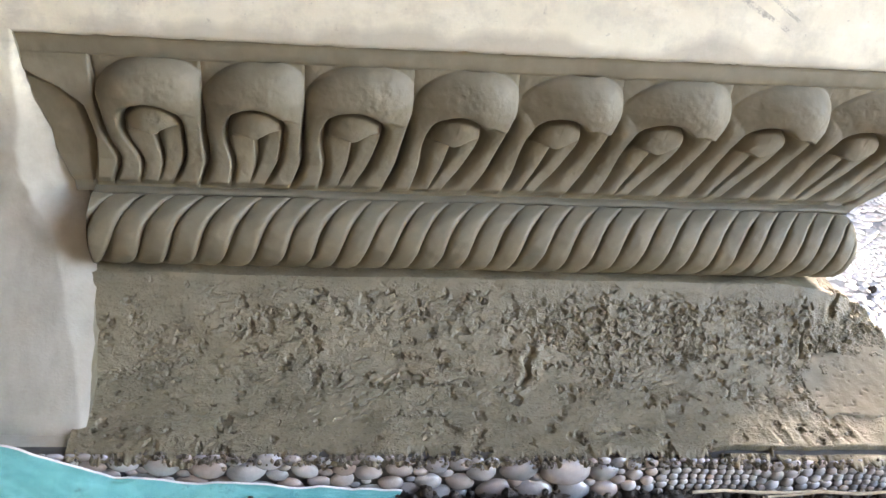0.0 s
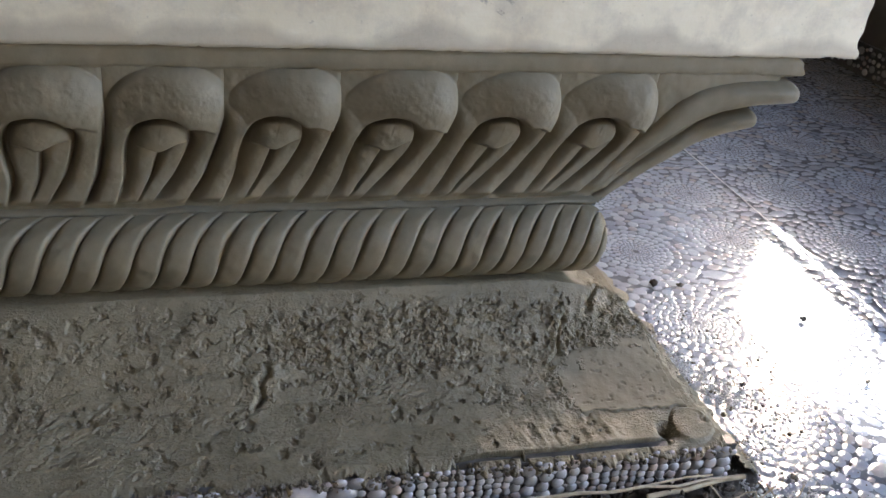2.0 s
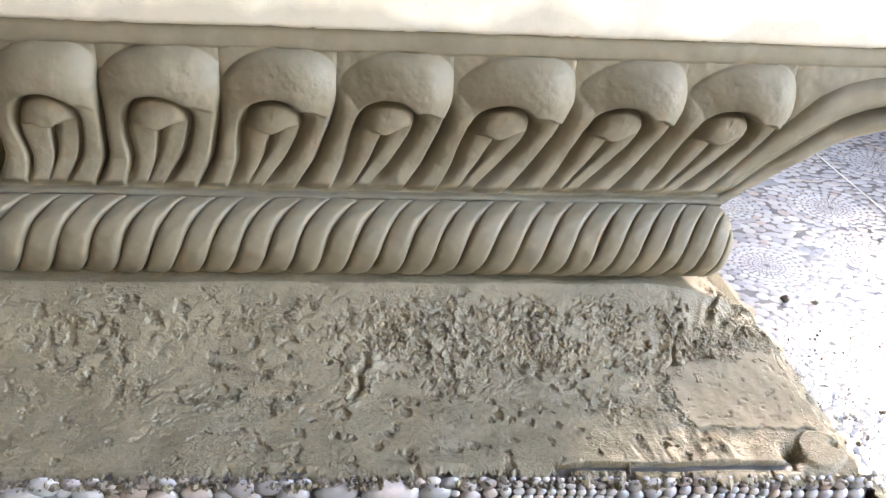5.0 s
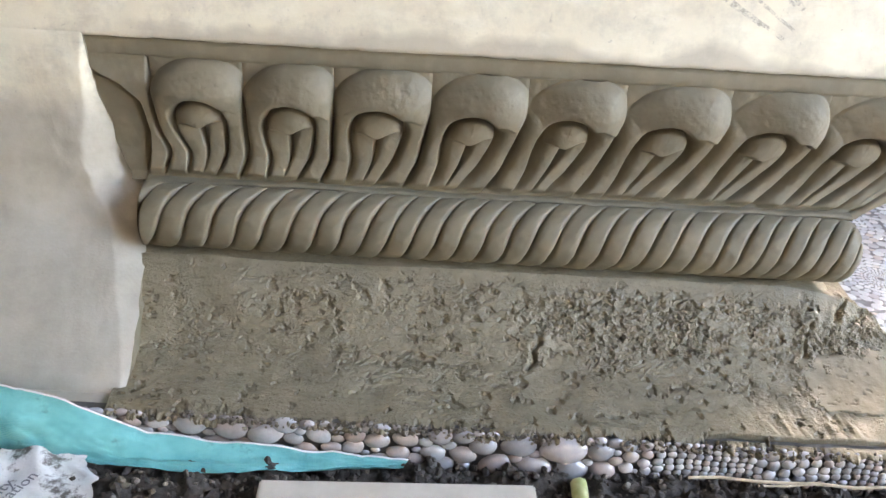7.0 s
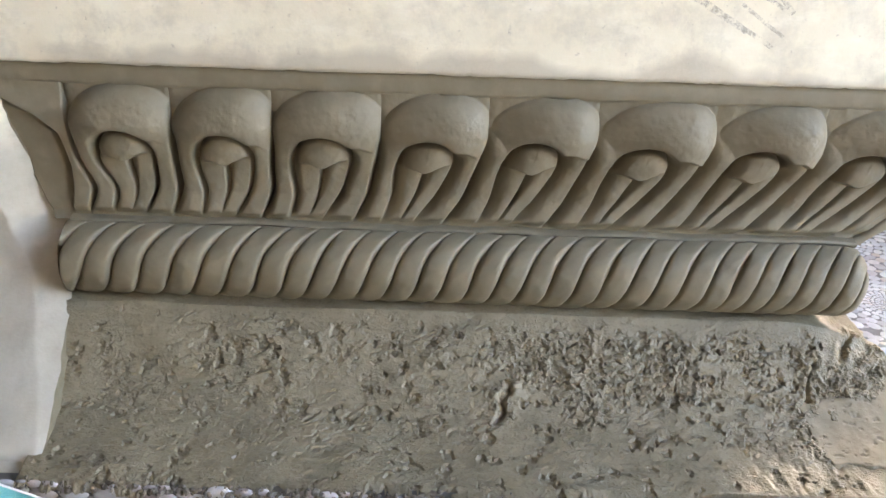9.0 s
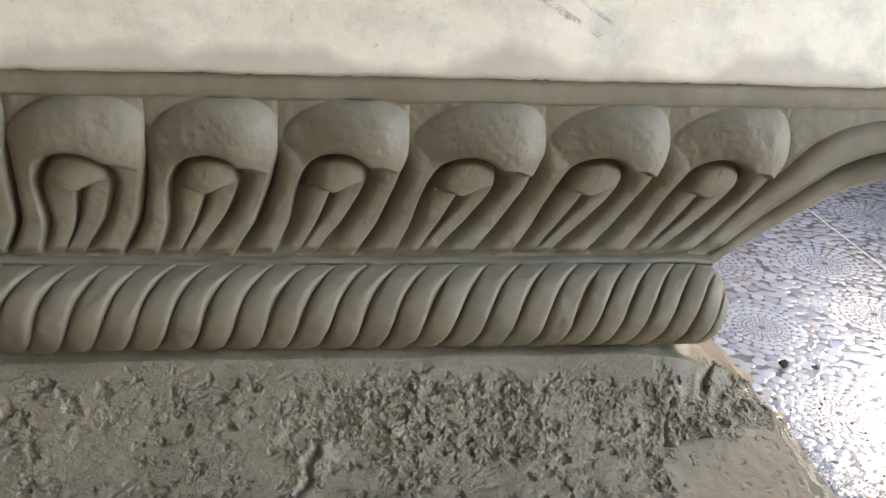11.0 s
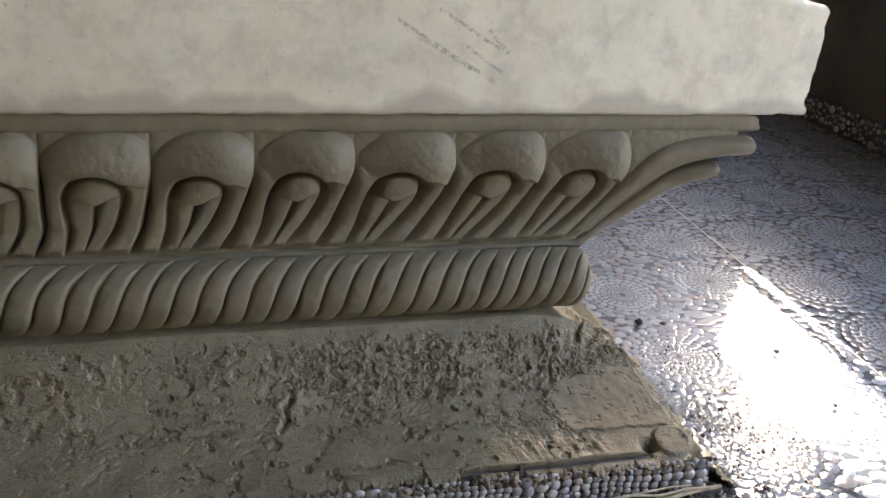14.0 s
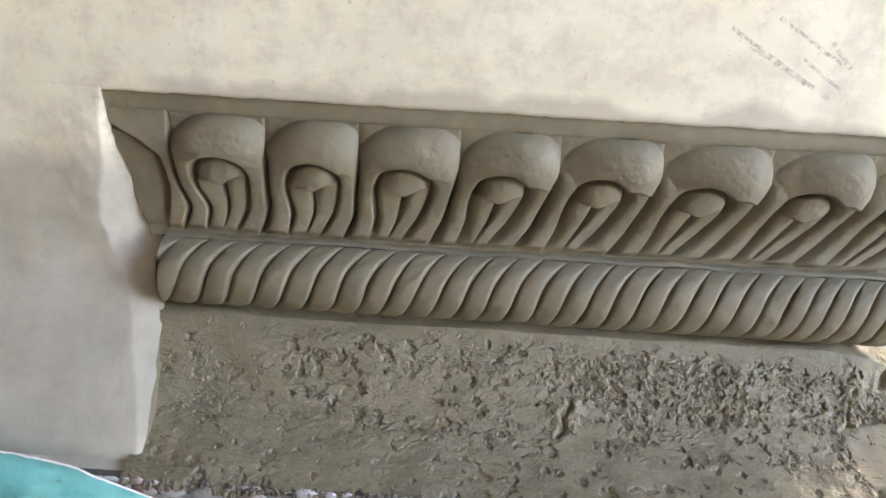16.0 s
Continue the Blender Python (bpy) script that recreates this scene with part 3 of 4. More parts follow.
def build_leaf(n):
    nu, nv = 130, 180
    s = np.linspace(-1, 1, nu)
    v = np.linspace(0, 1, nv)
    S, V = np.meshgrid(s, v)
    xl, xr = furrow_x(n, V), furrow_x(n + 1, V)
    rng = random.Random(100 + n)
    dx, dv = rng.uniform(-0.05, 0.05), rng.uniform(-0.015, 0.015)
    hw = (xr - xl) / 2
    fade = 1 - np.abs(S) ** 6
    tilt = float(np.interp(n, [1, 2, 3, 4, 5, 8], [0.05, 0.15, 0.30, 0.60, 0.90, 1.0]))
    p = leaf_relief(S + dx * fade, clamp01(V + dv * np.sin(np.pi * V)), hw, tilt)
    X = (xl + xr) / 2 + S * hw
    Z = Z_FOOT + LEAF_H * V
    p = p + 0.0007 * fbm(X * 40, Z * 40, 60) + 0.0003 * fbm(X * 150, Z * 150, 61)
    p = p - 0.0003 * smooth(0.62, 0.95, fbm(X * 80, Z * 80, 63))
    P = np.stack([X, back_y(V) - p, Z], -1)
    if n == 0:   # only its right half stands clear of the pier: one broad strap with a curved cut beside it
        line = X - np.interp(V, [0.0, 0.15, 0.4, 0.65, 0.78, 0.90, 1.0], [0.058, 0.062, 0.066, 0.060, 0.042, 0.008, -0.03])
        p = np.where(line > 0, 0.0125 * smooth(0.0, 0.006, line), 0.005) * smooth(0.01, 0.13, V) * (1 - 0.65 * smooth(0.8, 0.98, V))
        p = p - 0.009 * np.exp(-(line / 0.0030) ** 2) * smooth(0.08, 0.25, V) - 0.010 * np.exp(-(hw * (1 - S) / 0.0016) ** 2) * smooth(0.04, 0.16, V)
        p = p + 0.0007 * fbm(X * 40, Z * 40, 60)
        P = np.stack([X, back_y(V) - p, Z], -1)
        P[..., 0] = np.maximum(P[..., 0], pier_edge(Z) - 0.004)
    # both flanks run back into the wall
    rim_a, rim_b = P[:, :1].copy(), P[:, -1:].copy()
    rim_a[..., 1] = rim_b[..., 1] = 0.030
    P = np.concatenate([rim_a, P, rim_b], 1)
    return grid_part("leaf", P, CEMENT, bench, "carved leaf with a curled hood")


def sweep_line(points, n=90):
    """A smooth line of n points through rows of (x, v)."""
    pts = np.array(points)
    t = np.r_[0, np.cumsum(np.hypot(np.diff(pts[:, 0]), 0.145 * np.diff(pts[:, 1])))]
    u = np.linspace(0, t[-1], n)
    q = np.stack([np.interp(u, t, pts[:, 0]), np.interp(u, t, pts[:, 1])], -1)
    for _ in range(60):
        q[1:-1] = 0.25 * q[:-2] + 0.5 * q[1:-1] + 0.25 * q[2:]
    return q


def corner_strap(name, upper, lower, thick, seed):
    """A rounded strap swept between two lines, curling out to a thick rounded tip."""
    A, B = sweep_line(upper), sweep_line(lower)
    m = 26
    c = np.sin(np.linspace(-math.pi / 2, math.pi / 2, m))
    w = np.linspace(0, 1, len(A))[:, None]
    mid_, half = (A + B) / 2, (B - A) / 2
    tip = np.sqrt(np.maximum(0.0, 1 - (np.maximum(0, (w - 0.955) / 0.045)) ** 2))
    X = mid_[:, :1] + half[:, :1] * c * (0.55 + 0.45 * tip)
    V = mid_[:, 1:] + half[:, 1:] * c * (0.55 + 0.45 * tip)
    h = thick * (0.55 + 0.45 * smooth(0.1, 0.5, w)) * smooth(0.0, 0.10, w) + 0.009 * smooth(0.62, 0.95, w)
    p = h * (1 - np.abs(c) ** 2.6) ** 0.6 * (0.30 + 0.70 * tip) + 0.002
    Z = Z_FOOT + LEAF_H * V
    p = p + 0.0007 * fbm(X * 40, Z * 40, seed) + 0.0003 * fbm(X * 150, Z * 150, seed + 1)
    P = np.stack([X, back_y(V) - p, Z], -1)
    # blunt end and the flanks that run back into the wall
    last = P[-1] + np.array([0.0015, 0.0, 0.0])
    end = last * 0.6 + last.mean(0) * 0.4 + np.array([0.0015, 0.006, 0.0])
    back = P.copy()
    P = np.concatenate([P, last[None], end[None]], 0)
    rim_a, rim_b = P[:, :1].copy(), P[:, -1:].copy()
    rim_a[..., 1] += 0.055
    rim_b[..., 1] += 0.055
    rim_b[..., 0] -= 0.004
    P = np.concatenate([rim_a, P, rim_b], 1)
    return grid_part(name, P, CEMENT, bench, "plain carved strap curling out to a blunt tip", flip=True)


def build_corner_leaf():
    nu, nv = 70, 110
    S, V = np.meshgrid(np.linspace(0, 1, nu), np.linspace(0, 1, nv))
    xl = furrow_x(9, V)
    end = np.interp(V, [0, 0.07, 0.28, 0.47, 0.64, 0.72, 0.80, 0.90, 1.0], [0.860, 0.868, 0.905, 0.937, 0.967, 0.990, 1.015, 1.042, 1.050])
    X = xl + (end - xl) * S
    Z = Z_FOOT + LEAF_H * V
    p = 0.0065 * smooth(0.03, 0.13, V) * smooth(1.0, 0.7, V) + 0.0035 * smooth(0.75, 0.95, V) - 0.010 * np.exp(-np.abs((X - xl) / 0.005) ** 1.4) * smooth(0.04, 0.16, V) * (1 - 0.9 * smooth(0.70, 0.9, V))
    p = p + 0.0007 * fbm(X * 40, Z * 40, 64) + 0.0003 * fbm(X * 150, Z * 150, 65)
    P = np.stack([X, back_y(V) - p, Z], -1)
    ob = grid_part("corner_leaf", P, CEMENT, bench, "last carved leaf flaring out to the corner")
    cap = np.stack([P[:, -1], P[:, -1] + np.array([-0.004, 0.05, 0.0]), P[:, -1] + np.array([-0.03, 0.30, 0.0])], 0).copy()
    grid_part("corner_back", cap, CEMENT, bench)
    corner_strap("upper_strap", [(0.840, 0.03), (0.866, 0.22), (0.893, 0.43), (0.914, 0.61), (0.929, 0.76), (0.948, 0.87), (0.981, 0.932), (1.024, 0.957), (1.068, 0.950)],
                 [(0.854, 0.02), (0.868, 0.085), (0.900, 0.29), (0.933, 0.485), (0.965, 0.645), (0.993, 0.725), (1.022, 0.768), (1.048, 0.788), (1.070, 0.800)], 0.0135, 66)
    corner_strap("lower_strap", [(0.856, 0.01), (0.869, 0.07), (0.901, 0.275), (0.934, 0.465), (0.966, 0.625), (0.992, 0.700), (1.012, 0.728), (1.027, 0.738)],
                 [(0.868, 0.0), (0.899, 0.12), (0.932, 0.27), (0.961, 0.415), (0.990, 0.520), (1.012, 0.575), (1.030, 0.605)], 0.0125, 68)
    return ob


# rope moulding
ROPE_Y, ROPE_Z, ROPE_R = 0.000, 0.1795, 0.0400
ROPE_X0, ROPE_X1 = 0.030, 0.877


def build_strand(x0, x1, rope, seed):
    na, nt = 20, 50
    A, T = np.meshgrid(0.5 - 0.5 * np.cos(np.pi * np.linspace(0, 1, na)), np.linspace(-1.75, 1.50, nt))
    shift = 0.0230 * T - 0.0070 * np.sin(1.7 * T)
    rng = random.Random(seed)
    X = x0 + (x1 - x0) * A + shift + rng.uniform(-0.0012, 0.0012) * np.sin(3 * T)
    # flat rounded strands parted by narrow cuts, a little lower on their left
    e = np.abs(2 * A - 1)
    top = 1 - 0.85 * smooth(0.75, 1.35, T)        # the cuts run out towards the top
    r = ROPE_R - top * (0.0080 * e ** 11 + 0.0012 * e ** 3 + 0.0026 * (1 - A) ** 3) - 0.0014 * (1 - top)
    r = r + 0.0007 * fbm(X * 60, T * 3, 70) + 0.0004 * fbm(X * 180, T * 9, 71)
    tail = clamp01((X - (ROPE_X1 - 0.036)) / 0.036)
    r = r * np.sqrt(np.maximum(0.02, 1 - tail ** 2.6))
    X = np.minimum(X, ROPE_X1)
    Y, Z = ROPE_Y - r * np.cos(T), ROPE_Z + r * np.sin(T)
    X = np.maximum(X, np.maximum(0.062, pier_edge(Z) - 0.002))
    return grid_part("strand", np.stack([X, Y, Z], -1), CEMENT, rope)


def build_rope():
    bm = bmesh.new()
    bmesh.ops.create_cone(bm, cap_ends=True, segments=32, radius1=0.033, radius2=0.033, depth=0.79, matrix=Matrix.Translation((0.466, ROPE_Y + 0.002, ROPE_Z)) @ Matrix.Rotation(radians(90), 4, "Y"))
    rope = bm_part("rope_moulding", bm, CEMENT, bench, "cement moulding carved as a twisted rope", True)
    # the strands grow narrower towards the end
    n, x = 0, ROPE_X0 - 0.0356
    while x < ROPE_X1 + 0.02:
        step = float(np.interp(x, [0.25, 0.27, 0.69, 0.72, 0.86], [0.0292, 0.0266, 0.0260, 0.0220, 0.0205]))
        build_strand(x, x + step, rope, 300 + n)
        x += step
        n += 1
    # plain bands above and below the rope
    xs = np.linspace(0.062, 0.862, 270)
    for name, prof, seed in (("cove", [(0.018, 0.2190), (0.009, 0.2189), (0.005, 0.2184), (0.0025, 0.2174), (0.002, 0.2152), (0.004, 0.2130), (0.010, 0.2100)], 75),):
        prof = np.array(prof)
        X, Y = np.meshgrid(xs, prof[:, 0])
        Z = np.meshgrid(xs, prof[:, 1])[1]
        Y = Y + 0.0010 * fbm(X * 30, Z * 30, seed)
        Z = Z + 0.0016 * fbm(X * 22, 0 * X, seed + 1)
        grid_part(name, np.stack([X, Y, Z], -1), CEMENT, bench, flip=True)
    return rope


# the rough bed below the rope
PATCH = [(0.791, -0.092), (0.915, -0.064), (0.926, -0.161), (0.811, -0.154)]
CRACKS = [[(0.512, -0.088), (0.503, -0.098), (0.506, -0.108), (0.497, -0.118)], [(0.818, -0.062), (0.811, -0.074), (0.808, -0.088), (0.800, -0.096)],
          [(0.872, -0.020), (0.856, -0.040), (0.846, -0.055)]]


def crumbs(X, Y, cell, seed, share=0.5):
    """Scattered round specks, 1 in their middle and 0 between them; share of the cells that hold one."""
    best = np.zeros(X.shape)
    i0, j0 = np.floor(X / cell), np.floor(Y / cell)
    for di in (-1, 0, 1):
        for dj in (-1, 0, 1):
            i, j = i0 + di, j0 + dj
            px, py = (i + lattice(i, j, seed)) * cell, (j + lattice(i, j, seed + 1)) * cell
            r = cell * (0.25 + 0.45 * lattice(i, j, seed + 2)) * (lattice(i, j, seed + 3) < share)
            ax = 0.75 + 0.7 * lattice(i, j, seed + 4)
            d = np.hypot((X - px) * ax, (Y - py) / ax) / np.maximum(r, 1e-6)
            best = np.maximum(best, clamp01(1 - d * d))
    return best


def bed_base(X, Y):
    """Height of the cement bed, without its roughness."""
    t = (Y + 0.03) / (strip_y(X) + 0.03)          # 0 at the rope, 1 at the skirting
    z = np.interp(t, [-2.0, -0.3, 0.0, 0.17, 0.33, 0.5, 0.72, 0.95, 1.0], [0.146, 0.146, 0.141, 0.117, 0.090, 0.072, 0.061, 0.057, 0.054])
    right = smooth(0.80, 0.93, X)
    z = z * (1 - right) + right * np.interp(t, [-2.0, -0.6, 0.0, 0.3, 0.6, 1.0], [0.055, 0.075, 0.112, 0.086, 0.066, 0.054])
    z = z - 0.012 * smooth(0.93, 0.965, X) * smooth(1.1, 0.2, t)
    return z


def bed_detail(X, Y):
    """Roughness of the cement bed, square to its surface."""
    t = (Y + 0.03) / (strip_y(X) + 0.03)
    ground = Y
    # marks are laid out along the slope
    Y = -0.03 - np.interp(t, [-1.35, 0.0, 0.17, 0.33, 0.5, 0.72, 0.95, 1.0], [-0.22, 0.0, 0.0369, 0.0747, 0.108, 0.1459, 0.1841, 0.1929])
    wx = X + 0.004 * fbm(X * 60, Y * 60, 76, 2)
    flat = smooth(0.815, 0.85, wx) * smooth(0.945, 0.93, wx) * smooth(0.30, 0.42, t)     # trowelled patch
    band = np.maximum(smooth(-0.02, 0.10, t), smooth(0.845, 0.87, X))
    open_ = band * (1 - 0.92 * flat)
    # crumbled stretches: one below the rope, one at the right end, ragged at their rims
    rag = 0.16 * fbm(X * 26, Y * 26, 79, 4, 0.6)
    torn = smooth(0.40, 0.52, X + 0.3 * rag) * smooth(0.06, 0.14, t + 0.6 * rag) * smooth(0.50, 0.38, t + 1.5 * rag)
    torn = np.maximum(torn, smooth(0.845, 0.86, X) * smooth(0.930, 0.90, X + 0.1 * rag) * smooth(-0.9, -0.5, t) * smooth(0.46, 0.40, t + 0.5 * rag))
    torn = np.maximum(torn, 0.5 * smooth(0.42, 0.66, fbm(X * 12, Y * 17, 80, 4, 0.6)) * smooth(0.80, 0.55, t)) * open_
    # wide undulation and long shallow trowel drags
    n = 0.0022 * fbm(X * 14, Y * 18, 81, 3) + 0.0004 * fbm(X * 55, Y * 60, 82, 3)
    n = n + 0.0009 * fbm(X * 12 + Y * 18, Y * 75, 83, 3) * (1 - 0.8 * flat)
    # short slanting nicks where the trowel plucked the cement, dense at the left and high up
    wx2, wy2 = X + 0.0016 * fbm(X * 190, Y * 190, 76, 2), Y + 0.0016 * fbm(X * 190, Y * 190, 77, 2)
    U, V = 0.93 * wx2 + 0.36 * wy2, -0.36 * wx2 + 0.93 * wy2
    many = clamp01(0.35 + 0.75 * fbm(X * 16, Y * 22, 84, 3)) * (1 - 0.55 * smooth(0.45, 0.6, X)) * (0.45 + 0.55 * smooth(0.95, 0.5, t))
    pluck = fbm(U * 75, V * 210, 201, 3, 0.6)
    nicks = 0.0048 * clamp01((pluck - 0.46) * 4.5) * many
    lips = 0.0007 * clamp01((fbm(U * 75, V * 210 + 0.55, 201, 3, 0.6) - 0.40) * 3.5) * many
    # pits, sparse all over
    gx, gy = X + 0.0026 * fbm(X * 260, Y * 260, 251, 2), Y + 0.0026 * fbm(X * 260, Y * 260, 252, 2)
    pits = 0.0062 * clamp01(4 * (crumbs(gx * 0.8, gy, 0.0150, 211, 0.24) - 0.60)) + 0.0045 * clamp01(4 * (crumbs(gx * 0.8, gy, 0.0090, 215, 0.20) - 0.55))
    # lumps and holes of the crumbled stretches
    rough = 0.0042 * fbm(U * 48, V * 70, 221, 4, 0.6) + 0.0026 * clamp01(0.5 + 1.5 * fbm(gx * 230, gy * 250, 225, 3, 0.65))
    rough = rough - 0.0060 * clamp01(4.0 * (fbm(gx * 105, gy * 120, 255, 4, 0.6) - 0.22))
    rough = rough - 0.0050 * clamp01(3.5 * (crumbs(gx * 0.8, gy, 0.0062, 231, 0.16) - 0.42))
    rough = rough + 0.0024 * clamp01(3 * (crumbs(gx, gy, 0.0050, 241, 0.30) - 0.45))
    z = n + open_ * (0.7 * lips - 0.50 * nicks * (1 - 0.5 * smooth(0.45, 0.75, t)) - 0.50 * pits * (1 - 0.6 * torn)) + 0.36 * torn * rough + 0.0003 * open_ * fbm(gx * 300, gy * 300, 261, 2)
    # ridged chatter of the trowel low down beside the smooth patch
    chat = smooth(0.70, 0.76, X) * smooth(0.86, 0.82, X) * smooth(0.62, 0.75, t) * smooth(0.97, 0.9, t)
    z = z + 0.0011 * chat * fbm(X * 170 + Y * 40, Y * 45, 241, 2)
    Y = ground
    for line in CRACKS:
        d = np.full(X.shape, 9.0)
        for (ax, ay), (bx, by) in zip(line, line[1:]):
            k = clamp01(((X - ax) * (bx - ax) + (Y - ay) * (by - ay)) / ((bx - ax) ** 2 + (by - ay) ** 2))
            d = np.minimum(d, np.hypot(X - ax - k * (bx - ax), Y - ay - k * (by - ay)))
        d = d + 0.0022 * fbm(X * 75, Y * 75, 88, 3)
        z = z - 0.0058 * np.exp(-(np.maximum(d, 0) / 0.0022) ** 2) + 0.0016 * np.exp(-((d - 0.007) / 0.004) ** 2)
    # edge of the smooth patch stands a little proud
    rim = np.exp(-((wx - 0.822) / 0.004) ** 2) * smooth(0.32, 0.42, t) * smooth(0.85, 0.7, t)
    z = z - 0.0035 * rim
    # the torn edge above the skirting, and the trowel's hole beside a round dab
    lip_t = 0.940 + 0.012 * fbm(X * 26, X * 0, 78, 3) + 0.05 * smooth(0.72, 0.64, X)
    gouge = smooth(lip_t, lip_t + 0.012, t) * smooth(0.992, 0.955, t) * smooth(0.60, 0.66, X) * smooth(0.893, 0.882, X)
    z = z - 0.024 * gouge * (0.75 + 0.4 * value_noise(X * 30, X * 0, 89))
    z = z - 0.020 * np.exp(-(np.hypot(X - 0.893, Y + 0.183) / 0.007) ** 2)
    z = z + 0.004 * smooth(0.023, 0.018, np.hypot(X - 0.921, Y + 0.180))
    return z


def bed_height(X, Y):
    return bed_base(X, Y) + bed_detail(X, Y)


def build_bed():
    xs = np.linspace(0.03, 0.96, 1250)
    t = np.r_[np.linspace(-1.35, -0.1, 30), np.linspace(-0.09, 1.0, 340)]
    X, T = np.meshgrid(xs, t)
    run = X
    end = np.interp(T, [-1.35, -0.18, 0.18, 0.48, 1.0], [0.875, 0.886, 0.911, 0.930, 0.949])      # the bed narrows towards the rope
    X = np.where(X > 0.80, 0.80 + (X - 0.80) * (end - 0.80) / 0.16, X)
    Y = -0.03 + T * (strip_y(X) + 0.03)
    ragged = 0.0045 * fbm(X * 50, X * 0, 91) + 0.004 * fbm(X * 170, X * 0, 92)
    Y = Y + ragged * smooth(0.9, 1.0, T)
    Z, d = bed_base(X, Y), bed_detail(X, Y)
    slope = (bed_base(X, Y + 0.004) - bed_base(X, Y - 0.004)) / 0.008
    long = np.sqrt(1 + slope ** 2)
    Y, Z = Y - d * slope / long, Z + d / long
    X = X + smooth(0.94, 0.96, run) * 0.004 * fbm(Y * 45, Y * 0, 93)
    X = np.maximum(X, pier_edge(Z) - 0.012)
    top = np.stack([X, Y, Z], -1)
    # broken front edge going down to the tiles
    edge = []
    for k, (dy, dz) in enumerate(((-0.004, -0.002), (-0.007, -0.004), (-0.007, -0.007), (-0.002, -0.009))):
        row = top[-1].copy()
        row[:, 1] += dy + 0.0025 * fbm(row[:, 0] * 150, row[:, 0] * 0 + k, 94)
        row[:, 2] += dz * (0.75 + 0.6 * fbm(row[:, 0] * 45, row[:, 0] * 0, 95))
        edge.append(row)
    P = np.concatenate([top, np.array(edge)], 0)
    grid_part("cement_bed", P, ROUGH_CEMENT, bench, "rough fresh cement bed with pits and cracks", flip=True)
    # the bank down to the floor at the right end
    col = top[:, -1]
    bank = []
    for u in np.linspace(0, 1, 30):
        row = col.copy()
        row[:, 0] += (1.006 - col[:, 0]) * u + 0.006 * u * fbm(col[:, 1] * 40, col[:, 1] * 0 + u * 9, 96)
        row[:, 2] = col[:, 2] * (1 - u) ** 1.25 - 0.003 * u + 0.004 * (1 - u) * u * 4 * fbm(col[:, 1] * 90, col[:, 1] * 0 + u * 14, 97)
        bank.append(row)
    grid_part("bed_bank", np.array(bank).transpose(1, 0, 2).copy(), ROUGH_CEMENT, bench, "crumbling cement edge on the floor", flip=True)


def build_trowelled_patch():
    """A smooth trowelled slice of fresh cement, lying a little proud of the bed with a broken edge."""
    a, b, c, d = [np.array(q) for q in PATCH]
    U, V = np.meshgrid(np.linspace(0, 1, 110), np.linspace(0, 1, 80))
    XY = [(1 - V) * ((1 - U) * a[k] + U * b[k]) + V * ((1 - U) * d[k] + U * c[k]) for k in (0, 1)]
    X, Y = XY
    X = X + 0.0030 * fbm(Y * 70, V * 2, 311) * (1 - 2 * U) ** 2
    Y = Y + 0.0030 * fbm(X * 60, U * 2, 312) * (1 - 2 * V) ** 2
    Z = bed_height(X, Y)
    for _ in range(120):
        Z[1:-1, 1:-1] = (Z[:-2, 1:-1] + Z[2:, 1:-1] + Z[1:-1, :-2] + Z[1:-1, 2:]) / 4
        Z[0], Z[-1], Z[:, 0], Z[:, -1] = Z[1], Z[-2], Z[:, 1], Z[:, -2]
    rim = np.minimum(np.minimum(U, 1 - U) * 1.6, np.minimum(V, 1 - V)) + 0.012 * fbm(X * 160, Y * 160, 313)
    Z = Z + 0.0016 - 0.0075 * smooth(0.028, -0.004, rim)
    Z = Z + 0.0005 * fbm(X * 50, Y * 50, 314) - 0.0010 * smooth(0.66, 0.85, fbm(X * 130, Y * 210, 315))
    grid_part("trowelled_patch", np.stack([X, Y, Z], -1), TROWELLED, bench, "smooth trowelled slice of fresh cement", flip=True)


build_slab()
build_pier()
build_fillet()
for n in range(9):
    build_leaf(n)
build_corner_leaf()
build_rope()
build_bed()
build_trowelled_patch()
core = bmesh.new()
add_box(core, -1.0, 0.84, 0.045, 0.42, 0.0, 0.3765)
add_box(core, -1.0, 0.955, -0.02, 0.42, -0.003, 0.045)
bm_part("core", core, ROUGH_CEMENT, bench)


# ---- pebbles ----
def pebble_verts(rings=4, seg=10):
    """A low rounded dome of radius 1 and height 1."""
    v = [(0, 0, 1.0)]
    for k in range(1, rings + 1):
        a = k / rings * math.pi / 2 * 1.02
        r, h = math.sin(a), math.cos(a)
        v += [(r * math.cos(2 * math.pi * j / seg), r * math.sin(2 * math.pi * j / seg), h) for j in range(seg)]
    f = [(0, 1 + j, 1 + (j + 1) % seg) for j in range(seg)]
    for k in range(rings - 1):
        a, b = 1 + k * seg, 1 + (k + 1) * seg
        f += [(a + j, b + j, b + (j + 1) % seg, a + (j + 1) % seg) for j in range(seg)]
    return np.array(v), f


def joined_pebbles(name, rows, frame_of, material_, parent, rings=3, seg=8):
    """rows of (u, v, half length, half width, turn, height) on a plane, as one mesh."""
    base, faces = pebble_verts(rings, seg)
    verts, polys = [], []
    for i, row in enumerate(rows):
        verts.append(frame_of(base, row))
        o = i * len(base)
        polys += [tuple(o + q for q in f) for f in faces]
    ob = new(name, mesh_from(name, np.concatenate(verts), polys, material_))
    ob["kind"] = "stuff"
    return attach(ob, parent)


# skirting of pebble-faced tiles below the bed: laid out in rows of stones that change in size along the run
skirting = new("tile_skirting", None)
attach(skirting, bench, "row of pebble-faced skirting tiles")


